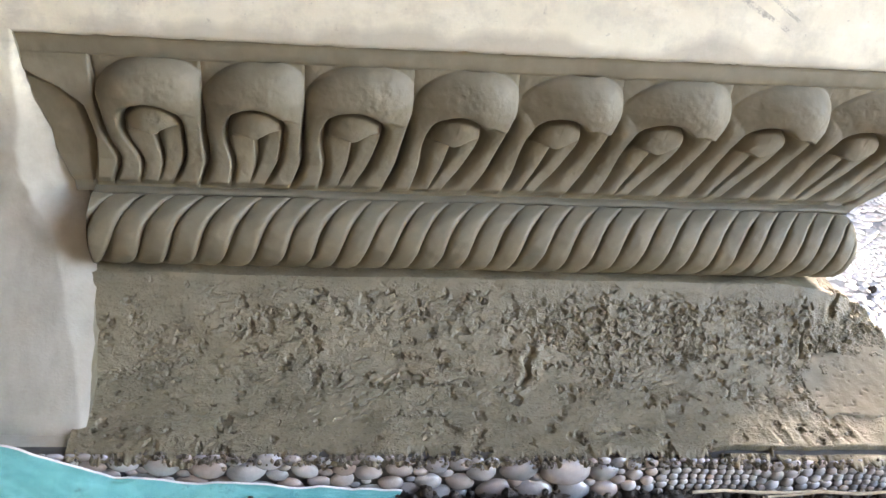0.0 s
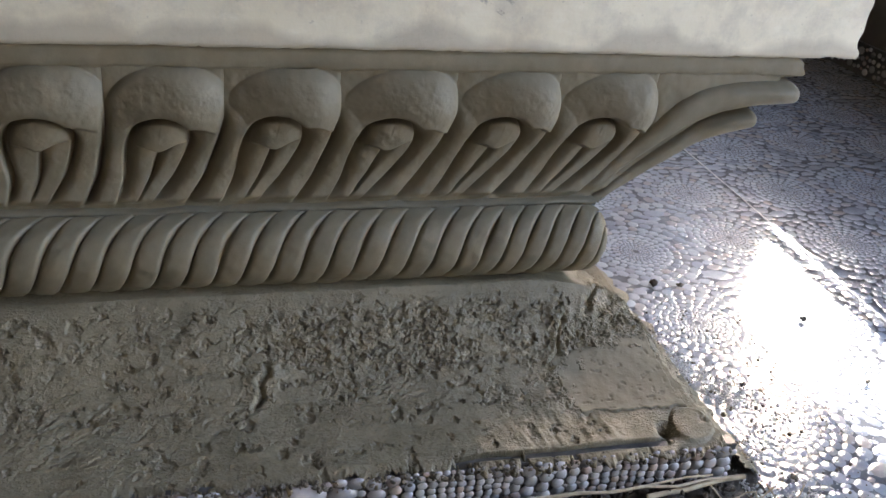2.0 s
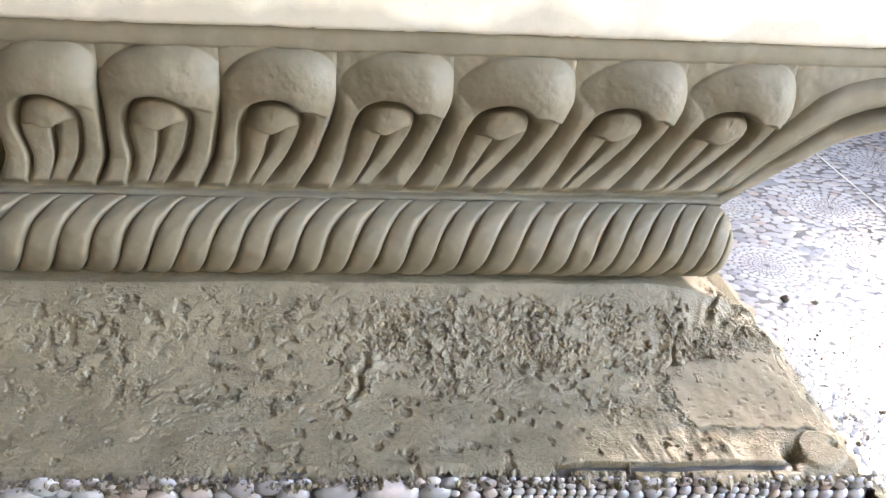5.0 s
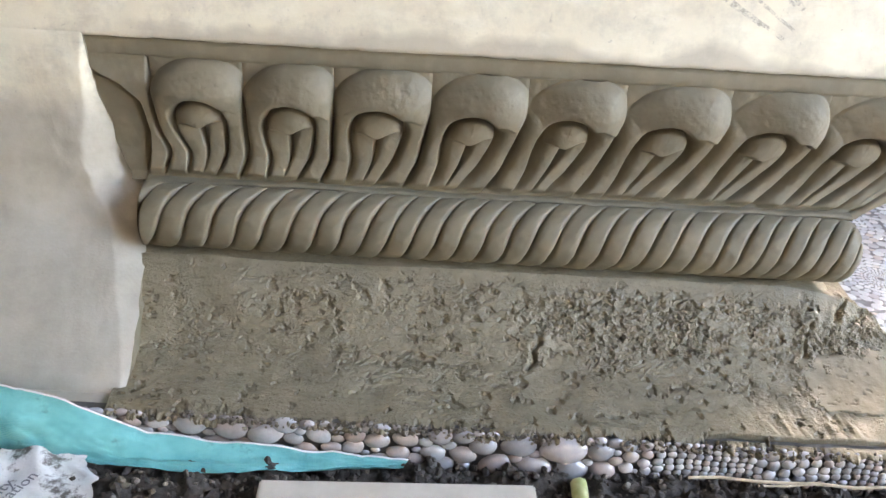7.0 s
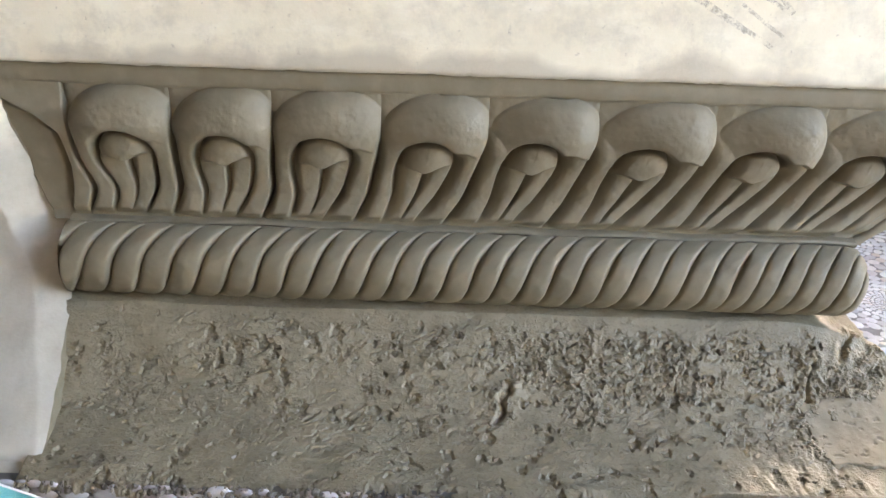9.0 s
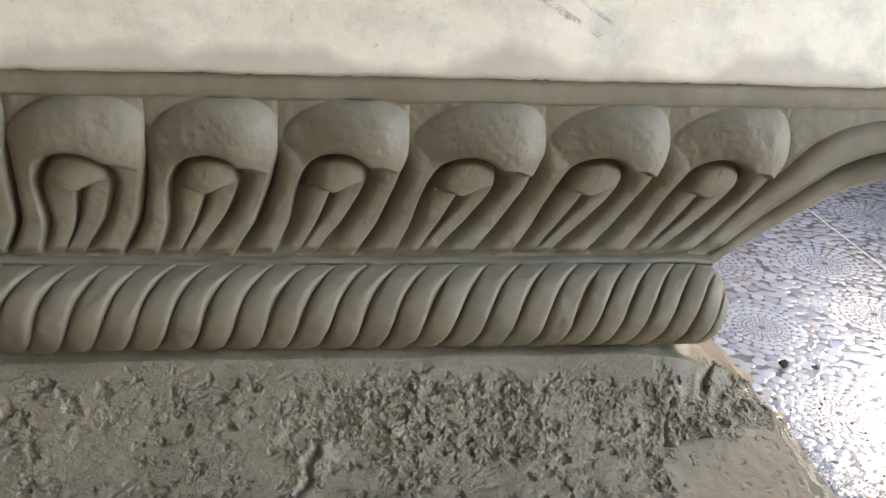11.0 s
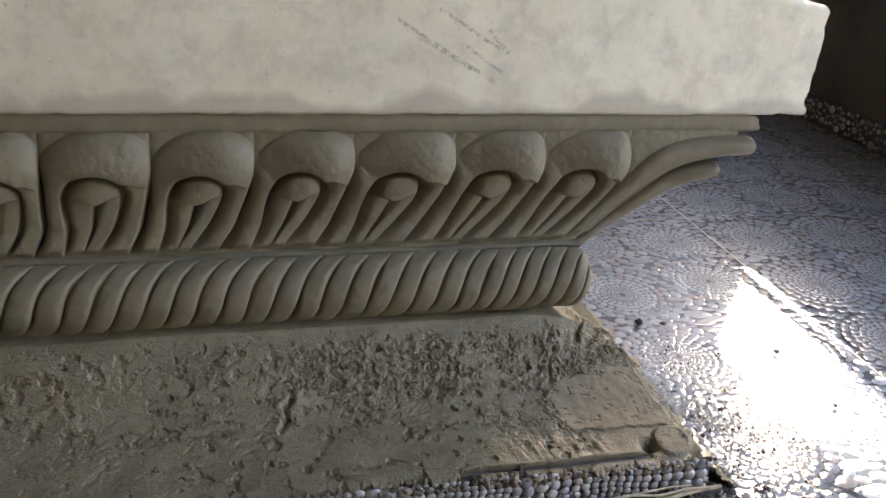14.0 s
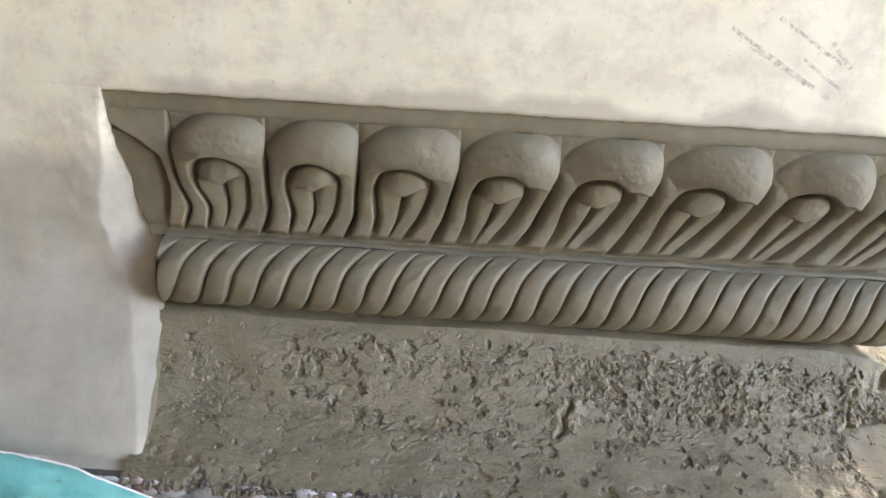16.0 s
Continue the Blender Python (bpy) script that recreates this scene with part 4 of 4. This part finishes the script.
def skirt_point(u, h, out=0.0):
    return np.array([u, strip_y(u) - out, h])


def build_skirting():
    joints = [-0.67, -0.26, 0.153, 0.563, 0.962]
    for a, b in zip(joints, joints[1:]):
        bm = bmesh.new()
        add_box(bm, a + 0.0008, b - 0.0008, -0.006, 0.008, -0.002, 0.051, 0.0008)
        ob = bm_part("tile", bm, DARK_GLAZE, skirting)
        ob.matrix_basis = Matrix.Translation((0, -0.193, 0)) @ Matrix.Shear("XY", 4, (0, 0)) @ Matrix(((1, 0, 0, 0), (-0.012, 1, 0, 0), (0, 0, 1, 0), (0, 0, 0, 1)))
    rng = random.Random(5)
    # stone length along the run: long at the left, small and round at the right
    def size(u):
        base = np.interp(u, [-0.3, 0.02, 0.10, 0.17, 0.30, 0.42, 0.50, 0.552, 0.585, 0.62, 0.66, 0.72, 0.745, 0.77, 0.84, 0.90, 0.96],
                         [0.010, 0.010, 0.026, 0.028, 0.019, 0.019, 0.030, 0.026, 0.016, 0.0115, 0.0085, 0.0085, 0.015, 0.013, 0.0085, 0.012, 0.016])
        return float(base) * float(np.interp(u, [0.12, 0.18, 0.58, 0.64], [1.0, 1.3, 1.3, 1.05]))
    meshes = []
    base, faces = pebble_verts(5, 14)
    for k in range(5):
        r2 = random.Random(50 + k)
        w = base.copy()
        w[:, 0] *= 1 + 0.10 * np.sin(2 * np.arctan2(base[:, 1], base[:, 0]) + r2.uniform(0, 6)) * (1 - base[:, 2])
        w[:, 1] *= 1 + 0.10 * np.sin(base[:, 0] * 2 + r2.uniform(0, 6))
        meshes.append(mesh_from("pebble", w, faces, BROWN_PEBBLE))
    placed, spare = [], []
    def try_place(u, h, L, H, turn):
        for (pu, ph, pl, phh) in placed:
            if ((u - pu) / (L + pl)) ** 2 + ((h - ph) / (H + phh)) ** 2 < 0.72:
                return False
        placed.append((u, h, L, H))
        if len(placed) > 290:
            spare.append((u, h, L, H, turn))
            return True
        ob = new("pebble", rng.choice(meshes))
        attach(ob, skirting)
        # dome axis out of the tile's face
        m = Matrix(((1, 0, 0, 0), (-0.012, 0, -1, 0), (0, 1, 0, 0), (0, 0, 0, 1)))
        ob.matrix_basis = Matrix.Translation(Vector(skirt_point(u, h, 0.0055))) @ m @ Matrix.Rotation(turn, 4, "Z") @ Matrix.Diagonal((L, H, min(L, H) * 0.62, 1))
        return True
    # the three largest first
    for u, h, L, H in ((0.532, 0.037, 0.0265, 0.0155), (0.486, 0.039, 0.0195, 0.0125), (0.193, 0.038, 0.0185, 0.0115), (0.450, 0.036, 0.0155, 0.0105)):
        try_place(u, h, L, H, 0.0)
    # orderly rows of small round stones towards the right end
    for k in range(6):
        u = 0.598 + 0.003 * (k % 2)
        while u < 0.954:
            L = size(u) * 0.49
            H = L * 0.88
            h = 0.0515 - H - k * 1.86 * H + 0.0030 * math.sin(34 * u)
            if h > 0.6 * H:
                try_place(u, h, L * rng.uniform(0.93, 1.04), H, 0.25)
            u += 2.02 * L
    # then ever smaller ones into the gaps
    for shrink, tries in ((1.0, 3500), (0.8, 3500), (0.6, 5000), (0.42, 6000)):
        for _ in range(tries):
            u = rng.uniform(-0.12, 0.955)
            L = size(u) * rng.uniform(0.48, 0.60) * shrink
            if L < 0.0022:
                continue
            flat = np.interp(u, [0.2, 0.6, 0.7], [0.66, 0.78, 0.92])
            H = L * flat * rng.uniform(0.9, 1.1)
            h = rng.uniform(H * 0.6 + 0.001, 0.056 - H * 0.8)
            try_place(u, h, L, H, rng.uniform(-0.25, 0.25))

    def on_face(base_, row):
        u, h, L, H, turn = row
        c, s_ = math.cos(turn), math.sin(turn)
        a_, b_ = base_[:, 0] * L, base_[:, 1] * H
        x = u + c * a_ - s_ * b_
        return np.stack([x, strip_y(x) - 0.0055 - base_[:, 2] * min(L, H) * 0.62, h + s_ * a_ + c * b_], -1)
    if spare:
        joined_pebbles("pebble_fill", spare, on_face, BROWN_PEBBLE, skirting, 3, 10)


build_skirting()

# ---- the pebble floor ----
TILE_X, TILE_Y, JX, JY = 0.378, 0.388, 1.355, 0.0
ROSES = [(-0.279, 0.266), (-0.277, 0.075), (-0.102, 0.298), (-0.088, 0.459)]     # offsets from the joint


def floor_layout():
    """Stones in rings round the rosettes of each tile; rows of (x, y, half length, half width, turn, height)."""
    rng = random.Random(11)
    roses = []
    for i in range(-1, 4):
        for j in range(-3, 5):
            for a, b in ROSES:
                roses.append((JX + i * TILE_X + a, JY + j * TILE_Y + b))
    roses = np.array(roses)
    rows, cells = [], {}
    def free(x, y, r):
        ci, cj = int(x // 0.03), int(y // 0.03)
        for a in range(ci - 1, ci + 2):
            for b in range(cj - 1, cj + 2):
                for (px, py, pr) in cells.get((a, b), ()):
                    if (x - px) ** 2 + (y - py) ** 2 < (0.79 * (r + pr)) ** 2:
                        return False
        return True
    def put(x, y, L, W, turn, h, ring=False):
        if not (0.90 < x < EAST - 0.005 and -0.62 < y < 1.6):
            return
        gx = (x - JX) / TILE_X
        if abs(gx - round(gx)) * TILE_X < W * 0.3:
            return
        if not free(x, y, math.sqrt(L * W)):
            return
        rows.append((x, y, L, W, turn, h, ring))
        cells.setdefault((int(x // 0.03), int(y // 0.03)), []).append((x, y, math.sqrt(L * W)))
    for k, (cx, cy) in enumerate(roses):
        if not (0.8 < cx < EAST + 0.1 and -0.7 < cy < 1.55):
            continue
        near = np.hypot(roses[:, 0] - cx, roses[:, 1] - cy)
        near[k] = 9
        reach = 0.062 + 0.25 * max(0.0, near.min() - 0.15)
        r, n = 0.0065, 9
        ring = 0
        while r < 0.100:
            w = 0.0013 + 0.085 * r if r > 0.016 else 0.0016      # half width grows outwards
            if r < 0.03:
                w = min(w, 0.0026)
            count = max(8, int(2 * math.pi * r / (2.12 * w)))
            for q in range(count):
                a = 2 * math.pi * (q + 0.5 * (ring % 2)) / count + 0.1 * ring
                x, y = cx + r * math.cos(a), cy + r * math.sin(a)
                d = np.hypot(roses[:, 0] - x, roses[:, 1] - y)
                if d.min() < r - 0.004:
                    continue
                jit = 0.0 if r < 0.05 else 0.12 * w
                long = 1.0 if r < 0.04 else rng.uniform(0.95, 1.35)
                put(x + rng.uniform(-jit, jit), y + rng.uniform(-jit, jit), w * long, w, a + math.pi / 2 + rng.uniform(-0.2, 0.2), w * 0.065, r < 0.062)
            r += 1.95 * w + 0.0004
            ring += 1
    # larger stones fill what is left
    for size, tries in ((0.019, 900), (0.0135, 5000), (0.0098, 16000), (0.0072, 26000), (0.0050, 30000)):
        for _ in range(tries):
            x, y = rng.uniform(0.9, EAST), rng.uniform(-0.62, 1.45)
            L = size * rng.uniform(0.85, 1.15)
            put(x, y, L * rng.uniform(1.15, 1.6), L * 0.78, rng.uniform(-0.35, 0.35), L * 0.05)
    return rows


def floor_place(base, row):
    x, y, L, W, turn, h = row
    c, s = math.cos(turn), math.sin(turn)
    px, py = base[:, 0] * L, base[:, 1] * W
    return np.stack([x + c * px - s * py, y + s * px + c * py, -0.0039 + base[:, 2] * h], -1)


LAID = floor_layout()
ROWS = [row[:6] for row in LAID if not row[6]]
near_rows = [r for r in ROWS if 1.0 < r[0] < 1.30 and -0.10 < r[1] < 0.45 and r[3] > 0.0055]
near_rows.sort(key=lambda r: -r[3])
near_rows = near_rows[:290]
chosen = set(near_rows)
shared = mesh_from("pebble", *pebble_verts(4, 12), PEBBLE)
for x, y, L, W, turn, h in near_rows:
    ob = new("pebble", shared)
    attach(ob, floor)
    ob.matrix_basis = Matrix.Translation((x, y, -0.0039)) @ Matrix.Rotation(turn, 4, "Z") @ Matrix.Diagonal((L, W, h, 1))
joined_pebbles("pebbles", [r for r in ROWS if r not in chosen], floor_place, PEBBLE, floor, 2, 8)
joined_pebbles("rosette_pebbles", [row[:6] for row in LAID if row[6]], floor_place, RING_PEBBLE, floor, 2, 8)
# white joint between the floor tiles
attach(box_ob("joint", JX - 0.0012, JX + 0.0012, -0.8, 1.6, -0.006, -0.0031, JOINT), floor)

# skirting along the east wall
wall_skirt = tagged(box_ob("skirting", EAST - 0.010, EAST - 0.0005, -2.7, 2.24, -0.003, 0.078, DARK_GLAZE), "dark pebble-faced tile skirting along the wall", "skirting", kind="structure")
rng = random.Random(21)
rows = []
for _ in range(5200):
    y, z = rng.uniform(0.25, 1.7), rng.uniform(0.008, 0.07)
    L = rng.choice((0.006, 0.008, 0.011, 0.014)) * rng.uniform(0.8, 1.1)
    if all((y - a) ** 2 / (L + c) ** 2 + (z - b) ** 2 / (L + c) ** 2 > 0.85 for a, b, c in rows):
        rows.append((y, z, L))


def wall_place(base, row):
    y, z, L = row
    return np.stack([EAST - 0.0095 - base[:, 2] * L * 0.5, y - base[:, 0] * L, z + base[:, 1] * L * 0.85], -1)


joined_pebbles("pebbles", rows, wall_place, BROWN_PEBBLE, wall_skirt, 3, 8)


# ---- loose things ----
def lump_mesh(name, spots, material_, seed):
    """Many small crumbs as one mesh; spots are rows of (x, y, z, r)."""
    bm = bmesh.new()
    bmesh.ops.create_icosphere(bm, subdivisions=1, radius=1)
    base = np.array([v.co[:] for v in bm.verts])
    tris = [tuple(v.index for v in f.verts) for f in bm.faces]
    bm.free()
    r0 = np.random.RandomState(seed)
    verts, polys = [], []
    for i, (x, y, z, r) in enumerate(spots):
        q = base * (1 + 0.45 * (r0.rand(len(base), 1) - 0.5)) * r * (0.6 + 0.8 * r0.rand(1, 3))
        a = r0.rand() * 6.28
        c, s = math.cos(a), math.sin(a)
        q = np.stack([c * q[:, 0] - s * q[:, 1], s * q[:, 0] + c * q[:, 1], q[:, 2]], -1)
        verts.append(q + np.array([x, y, z]))
        polys += [tuple(i * len(base) + k for k in t) for t in tris]
    return mesh_from(name, np.concatenate(verts), polys, material_, False)


def soil_height(X, Y):
    front = smooth(0.0, 0.05, strip_y(X) - Y)
    z = 0.010 + 0.008 * fbm(X * 18, Y * 18, 111) + 0.006 * fbm(X * 70, Y * 70, 112) + 0.003 * fbm(X * 200, Y * 200, 113)
    z = z * smooth(0.99, 0.90, X) * smooth(-0.5, -0.2, X + 0.0 * Y) - 0.002
    return z * smooth(-0.75, -0.55, Y) + 0.0 * front


def build_soil():
    X, Y = np.meshgrid(np.linspace(-0.5, 1.0, 420), np.linspace(-0.75, -0.15, 170))
    ob = grid_part("soil", np.stack([X, Y, soil_height(X, Y)], -1), SOIL)
    tagged(ob, "dark damp crumbly soil heaped on the floor", "soil", kind="stuff")
    r = random.Random(31)
    spots = []
    for _ in range(1500):
        x = r.uniform(-0.1, 0.96)
        y = float(strip_y(x)) - 0.005 - r.uniform(0, 1) ** 1.3 * 0.14
        s = r.choice((0.0015, 0.002, 0.003, 0.004, 0.0055)) * r.uniform(0.7, 1.2)
        spots.append((x, y, float(soil_height(np.array(x), np.array(y))) + s * 0.4, s))
    ob = new("soil_crumbs", lump_mesh("soil_crumbs", spots, SOIL, 1))
    tagged(ob, "small dark crumbs of soil", "soil crumbs", kind="stuff")
    # mortar crumbs hanging along the top of the skirting
    spots = []
    for _ in range(1300):
        x = r.uniform(0.06, 0.955)
        dens = float(np.interp(x, [0.06, 0.15, 0.45, 0.6, 0.75, 0.955], [0.5, 1, 1, 0.7, 0.35, 0.3]))
        if r.random() > dens:
            continue
        s = r.choice((0.0008, 0.0012, 0.0018, 0.0028)) * r.uniform(0.7, 1.2)
        spots.append((x, float(strip_y(x)) - 0.004 - abs(r.gauss(0, 0.004)), 0.0515 + r.gauss(0, 0.003), s))
    ob = new("mortar_crumbs", lump_mesh("mortar_crumbs", spots, CRUMB, 2))
    tagged(ob, "torn crumbs of grey mortar along the skirting", "mortar crumbs", kind="stuff")
    # crumbs and dust scattered over the floor beside the bench
    spots = []
    for _ in range(280):
        x = 0.985 + abs(r.gauss(0, 0.09))
        y = r.uniform(-0.36, 0.16) - 0.06
        s = r.choice((0.0007, 0.001, 0.0014, 0.002)) * r.uniform(0.7, 1.3)
        if r.random() < 0.05:
            s *= 2.0
        spots.append((x, y, s * 0.3, s))
    ob = new("floor_crumbs", lump_mesh("floor_crumbs", spots, CRUMB, 3))
    tagged(ob, "scattered grey mortar crumbs on the floor", "mortar crumbs", kind="stuff")
    # fine pale grains of cement, thick beside the bench and thinning out over the tiles
    spots = []
    while len(spots) < 5200:
        y = r.uniform(-0.50, 0.05)
        reach = 0.035 + 0.13 * float(smooth(0.02, -0.22, np.array(y)))
        x = 0.975 + abs(r.gauss(0, reach * 0.55))
        clump = float(fbm(np.array(x * 26.0), np.array(y * 26.0), 121, 3))
        if r.random() > 0.35 + 0.8 * clump:
            continue
        s = r.choice((0.0006, 0.0008, 0.0011, 0.0015)) * r.uniform(0.8, 1.3)
        spots.append((x, y, s * 0.35, s))
    ob = new("cement_dust", lump_mesh("cement_dust", spots, DUST, 4))
    tagged(ob, "fine pale cement grains strewn on the tiles", "dust", kind="stuff")
    # paler bits among the soil
    spots = []
    for _ in range(1100):
        x = r.uniform(-0.1, 0.96)
        y = float(strip_y(x)) - 0.008 - r.uniform(0, 1) ** 1.2 * 0.16
        s = r.choice((0.0012, 0.0018, 0.0025, 0.0035)) * r.uniform(0.7, 1.2)
        spots.append((x, y, float(soil_height(np.array(x), np.array(y))) + s * 0.5, s))
    ob = new("soil_crumbs", lump_mesh("soil_crumbs", spots, CRUMB, 5))
    tagged(ob, "small greyish crumbs among the soil", "soil crumbs", kind="stuff")


def clod(x, y, z, r, seed, mat, label):
    ob = new("mortar_clod", lump_mesh("mortar_clod", [(0, 0, 0, r), (r * 0.8, r * 0.3, -r * 0.2, r * 0.6), (-r * 0.5, r * 0.6, -r * 0.1, r * 0.5)], mat, seed))
    ob.location = (x, y, z)
    return tagged(ob, label, "mortar clod", "clods on the floor")


def build_tarp():
    """Sheet lying along the foot of the bench, its upper edge leaning on the skirting."""
    u = np.linspace(0, 1, 130)
    ex = np.interp(u, [0, 0.3, 0.5, 0.62, 0.75, 0.88, 1], [-0.45, -0.05, 0.024, 0.110, 0.213, 0.294, 0.375])
    ez = np.interp(u, [0, 0.3, 0.5, 0.62, 0.75, 0.88, 1], [0.098, 0.084, 0.072, 0.036, 0.026, 0.022, 0.018])
    ey = strip_y(ex) - 0.012
    bx = np.interp(u, [0, 0.3, 0.5, 0.62, 0.75, 0.88, 1], [-0.45, -0.065, 0.02, 0.090, 0.18, 0.265, 0.370])
    by = np.interp(u, [0, 0.3, 0.5, 0.62, 0.75, 0.88, 1], [-0.25, -0.222, -0.232, -0.238, -0.240, -0.232, -0.2125])
    bz = np.interp(u, [0, 0.3, 0.5, 0.75, 1], [0.022, 0.022, 0.018, 0.016, 0.016])
    rows = []
    for w in np.linspace(0, 1, 26):
        sag = -0.012 * math.sin(math.pi * w)
        x = ex + (bx - ex) * w
        y = ey + (by - ey) * w - 0.004 * math.sin(math.pi * w)
        z = ez + (bz - ez) * w + sag * 0.4 + 0.0028 * fbm(x * 22, u * 3 + w * 4, 131) + 0.0012 * fbm(x * 70, w * 9 + u, 132)
        rows.append(np.stack([x, y, z], -1))
    ob = grid_part("plastic_sheet", np.array(rows), TARP)
    tagged(ob, "turquoise woven plastic sheet bunched against the skirting", "plastic sheet")
    hem = np.stack([rows[0], rows[0] + np.array([0, -0.0012, 0.0012]), rows[0] + np.array([0, -0.0026, 0.0])], 0)
    grid_part("hem", hem, HEM, ob, "frayed whitish hem")


def text_part(body, size, m, parent):
    cu = bpy.data.curves.new("lettering", "FONT")
    cu.body, cu.size, cu.extrude = body, size, 0.0002
    tmp = bpy.data.objects.new("lettering", cu)
    scene.collection.objects.link(tmp)
    me = bpy.data.meshes.new_from_object(tmp.evaluated_get(bpy.context.evaluated_depsgraph_get()))
    bpy.data.objects.remove(tmp)
    me.materials.clear()
    me.materials.append(INK)
    ob = new("lettering", me)
    ob.matrix_basis = m
    return attach(ob, parent, "grey printed letters")


def build_paper():
    X, Y = np.meshgrid(np.linspace(-0.34, 0.075, 90), np.linspace(-0.56, -0.236, 70))
    Z = 0.024 + 0.006 * fbm(X * 14, Y * 14, 141, 3) + 0.007 * np.abs(fbm(X * 34 + Y * 24, Y * 12 - X * 10, 142, 3))
    X = X + 0.014 * fbm(Y * 30, Y * 0, 143) * smooth(0.0, 0.06, X)
    ob = grid_part("paper_sack", np.stack([X, Y, Z], -1), PAPER)
    tagged(ob, "crumpled white printed paper sack on the soil", "paper sack")
    for body, x, y in (("uality", 0.004, -0.325), ("ation", 0.022, -0.312)):
        text_part(body, 0.0165, Matrix.Translation((x, y, 0.0405)) @ Matrix.Rotation(radians(68), 4, "Z"), ob)


def build_board():
    bm = add_box(bmesh.new(), 0.234, 0.50, -0.44, -0.262, 0.018, 0.0305, 0.002)
    ob = bm_part("board", bm, BOARD)
    ob.matrix_basis = Matrix.Translation((0.2, -0.25, 0)) @ Matrix.Rotation(radians(2.5), 4, "Z") @ Matrix.Translation((-0.2, 0.25, 0))
    tagged(ob, "pale flat board lying on the soil", "board")


def stick(name, pts, r, mat, label, category, group=""):
    cu = bpy.data.curves.new(name, "CURVE")
    cu.dimensions, cu.bevel_depth, cu.bevel_resolution = "3D", r, 2
    sp = cu.splines.new("POLY")
    sp.points.add(len(pts) - 1)
    for p, q in zip(sp.points, pts):
        p.co = (*q, 1)
    tmp = bpy.data.objects.new(name, cu)
    scene.collection.objects.link(tmp)
    me = bpy.data.meshes.new_from_object(tmp.evaluated_get(bpy.context.evaluated_depsgraph_get()))
    bpy.data.objects.remove(tmp)
    me.materials.clear()
    me.materials.append(mat)
    return tagged(new(name, me), label, category, group)


def bent(a, b, n, wob, seed):
    r = random.Random(seed)
    return [tuple(a[k] + (b[k] - a[k]) * t / n + (r.uniform(-wob, wob) if 0 < t < n else 0) for k in range(3)) for t in range(n + 1)]


build_soil()
build_tarp()
build_paper()
build_board()
SY = lambda x, d: float(strip_y(x)) - d
stick("straw", bent((0.66, SY(0.66, 0.016), 0.020), (0.955, SY(0.955, 0.022), 0.028), 9, 0.0022, 1), 0.0016, STRAW, "long dry straw stalk along the skirting", "straw", "straws")
stick("straw", bent((0.73, SY(0.73, 0.020), 0.018), (0.93, SY(0.93, 0.018), 0.030), 7, 0.0022, 2), 0.0011, STRAW, "long dry straw stalk along the skirting", "straw", "straws")
stick("straw", bent((0.86, SY(0.86, 0.026), 0.018), (0.965, SY(0.965, 0.020), 0.026), 5, 0.002, 3), 0.0026, STRAW, "thick dry straw stalk along the skirting", "straw", "straws")
for k in range(14):
    r = random.Random(400 + k)
    x, y = 0.955 + r.uniform(-0.02, 0.05), -0.255 + r.uniform(-0.03, 0.02)
    a = r.uniform(0, 3.14)
    stick("straw", bent((x, y, 0.010), (x + 0.03 * math.cos(a), y + 0.03 * math.sin(a), 0.008 + r.uniform(0, 0.02)), 3, 0.002, k), 0.0008, STRAW, "short frayed straw end on the floor", "straw", "straws")
stick("bamboo_stick", bent((0.545, -0.238, 0.024), (0.540, -0.40, 0.028), 4, 0.0006, 9), 0.0085, GREEN_STICK, "short split green bamboo stick on the soil", "stick")
clod(1.231, -0.197, 0.004, 0.008, 5, SOIL, "dark clod of mortar on the sunlit floor")
clod(1.058, 0.168, 0.002, 0.0055, 6, SOIL, "dark clod of mortar on the floor tiles")
clod(1.094, 0.159, 0.002, 0.0045, 7, CRUMB, "grey splash of mortar on the floor tiles")
clod(1.230, 0.061, 0.002, 0.004, 8, SOIL, "dark clod of mortar on the floor tiles")
clod(1.065, -0.062, 0.002, 0.0035, 9, SOIL, "dark clod of mortar on the floor tiles")
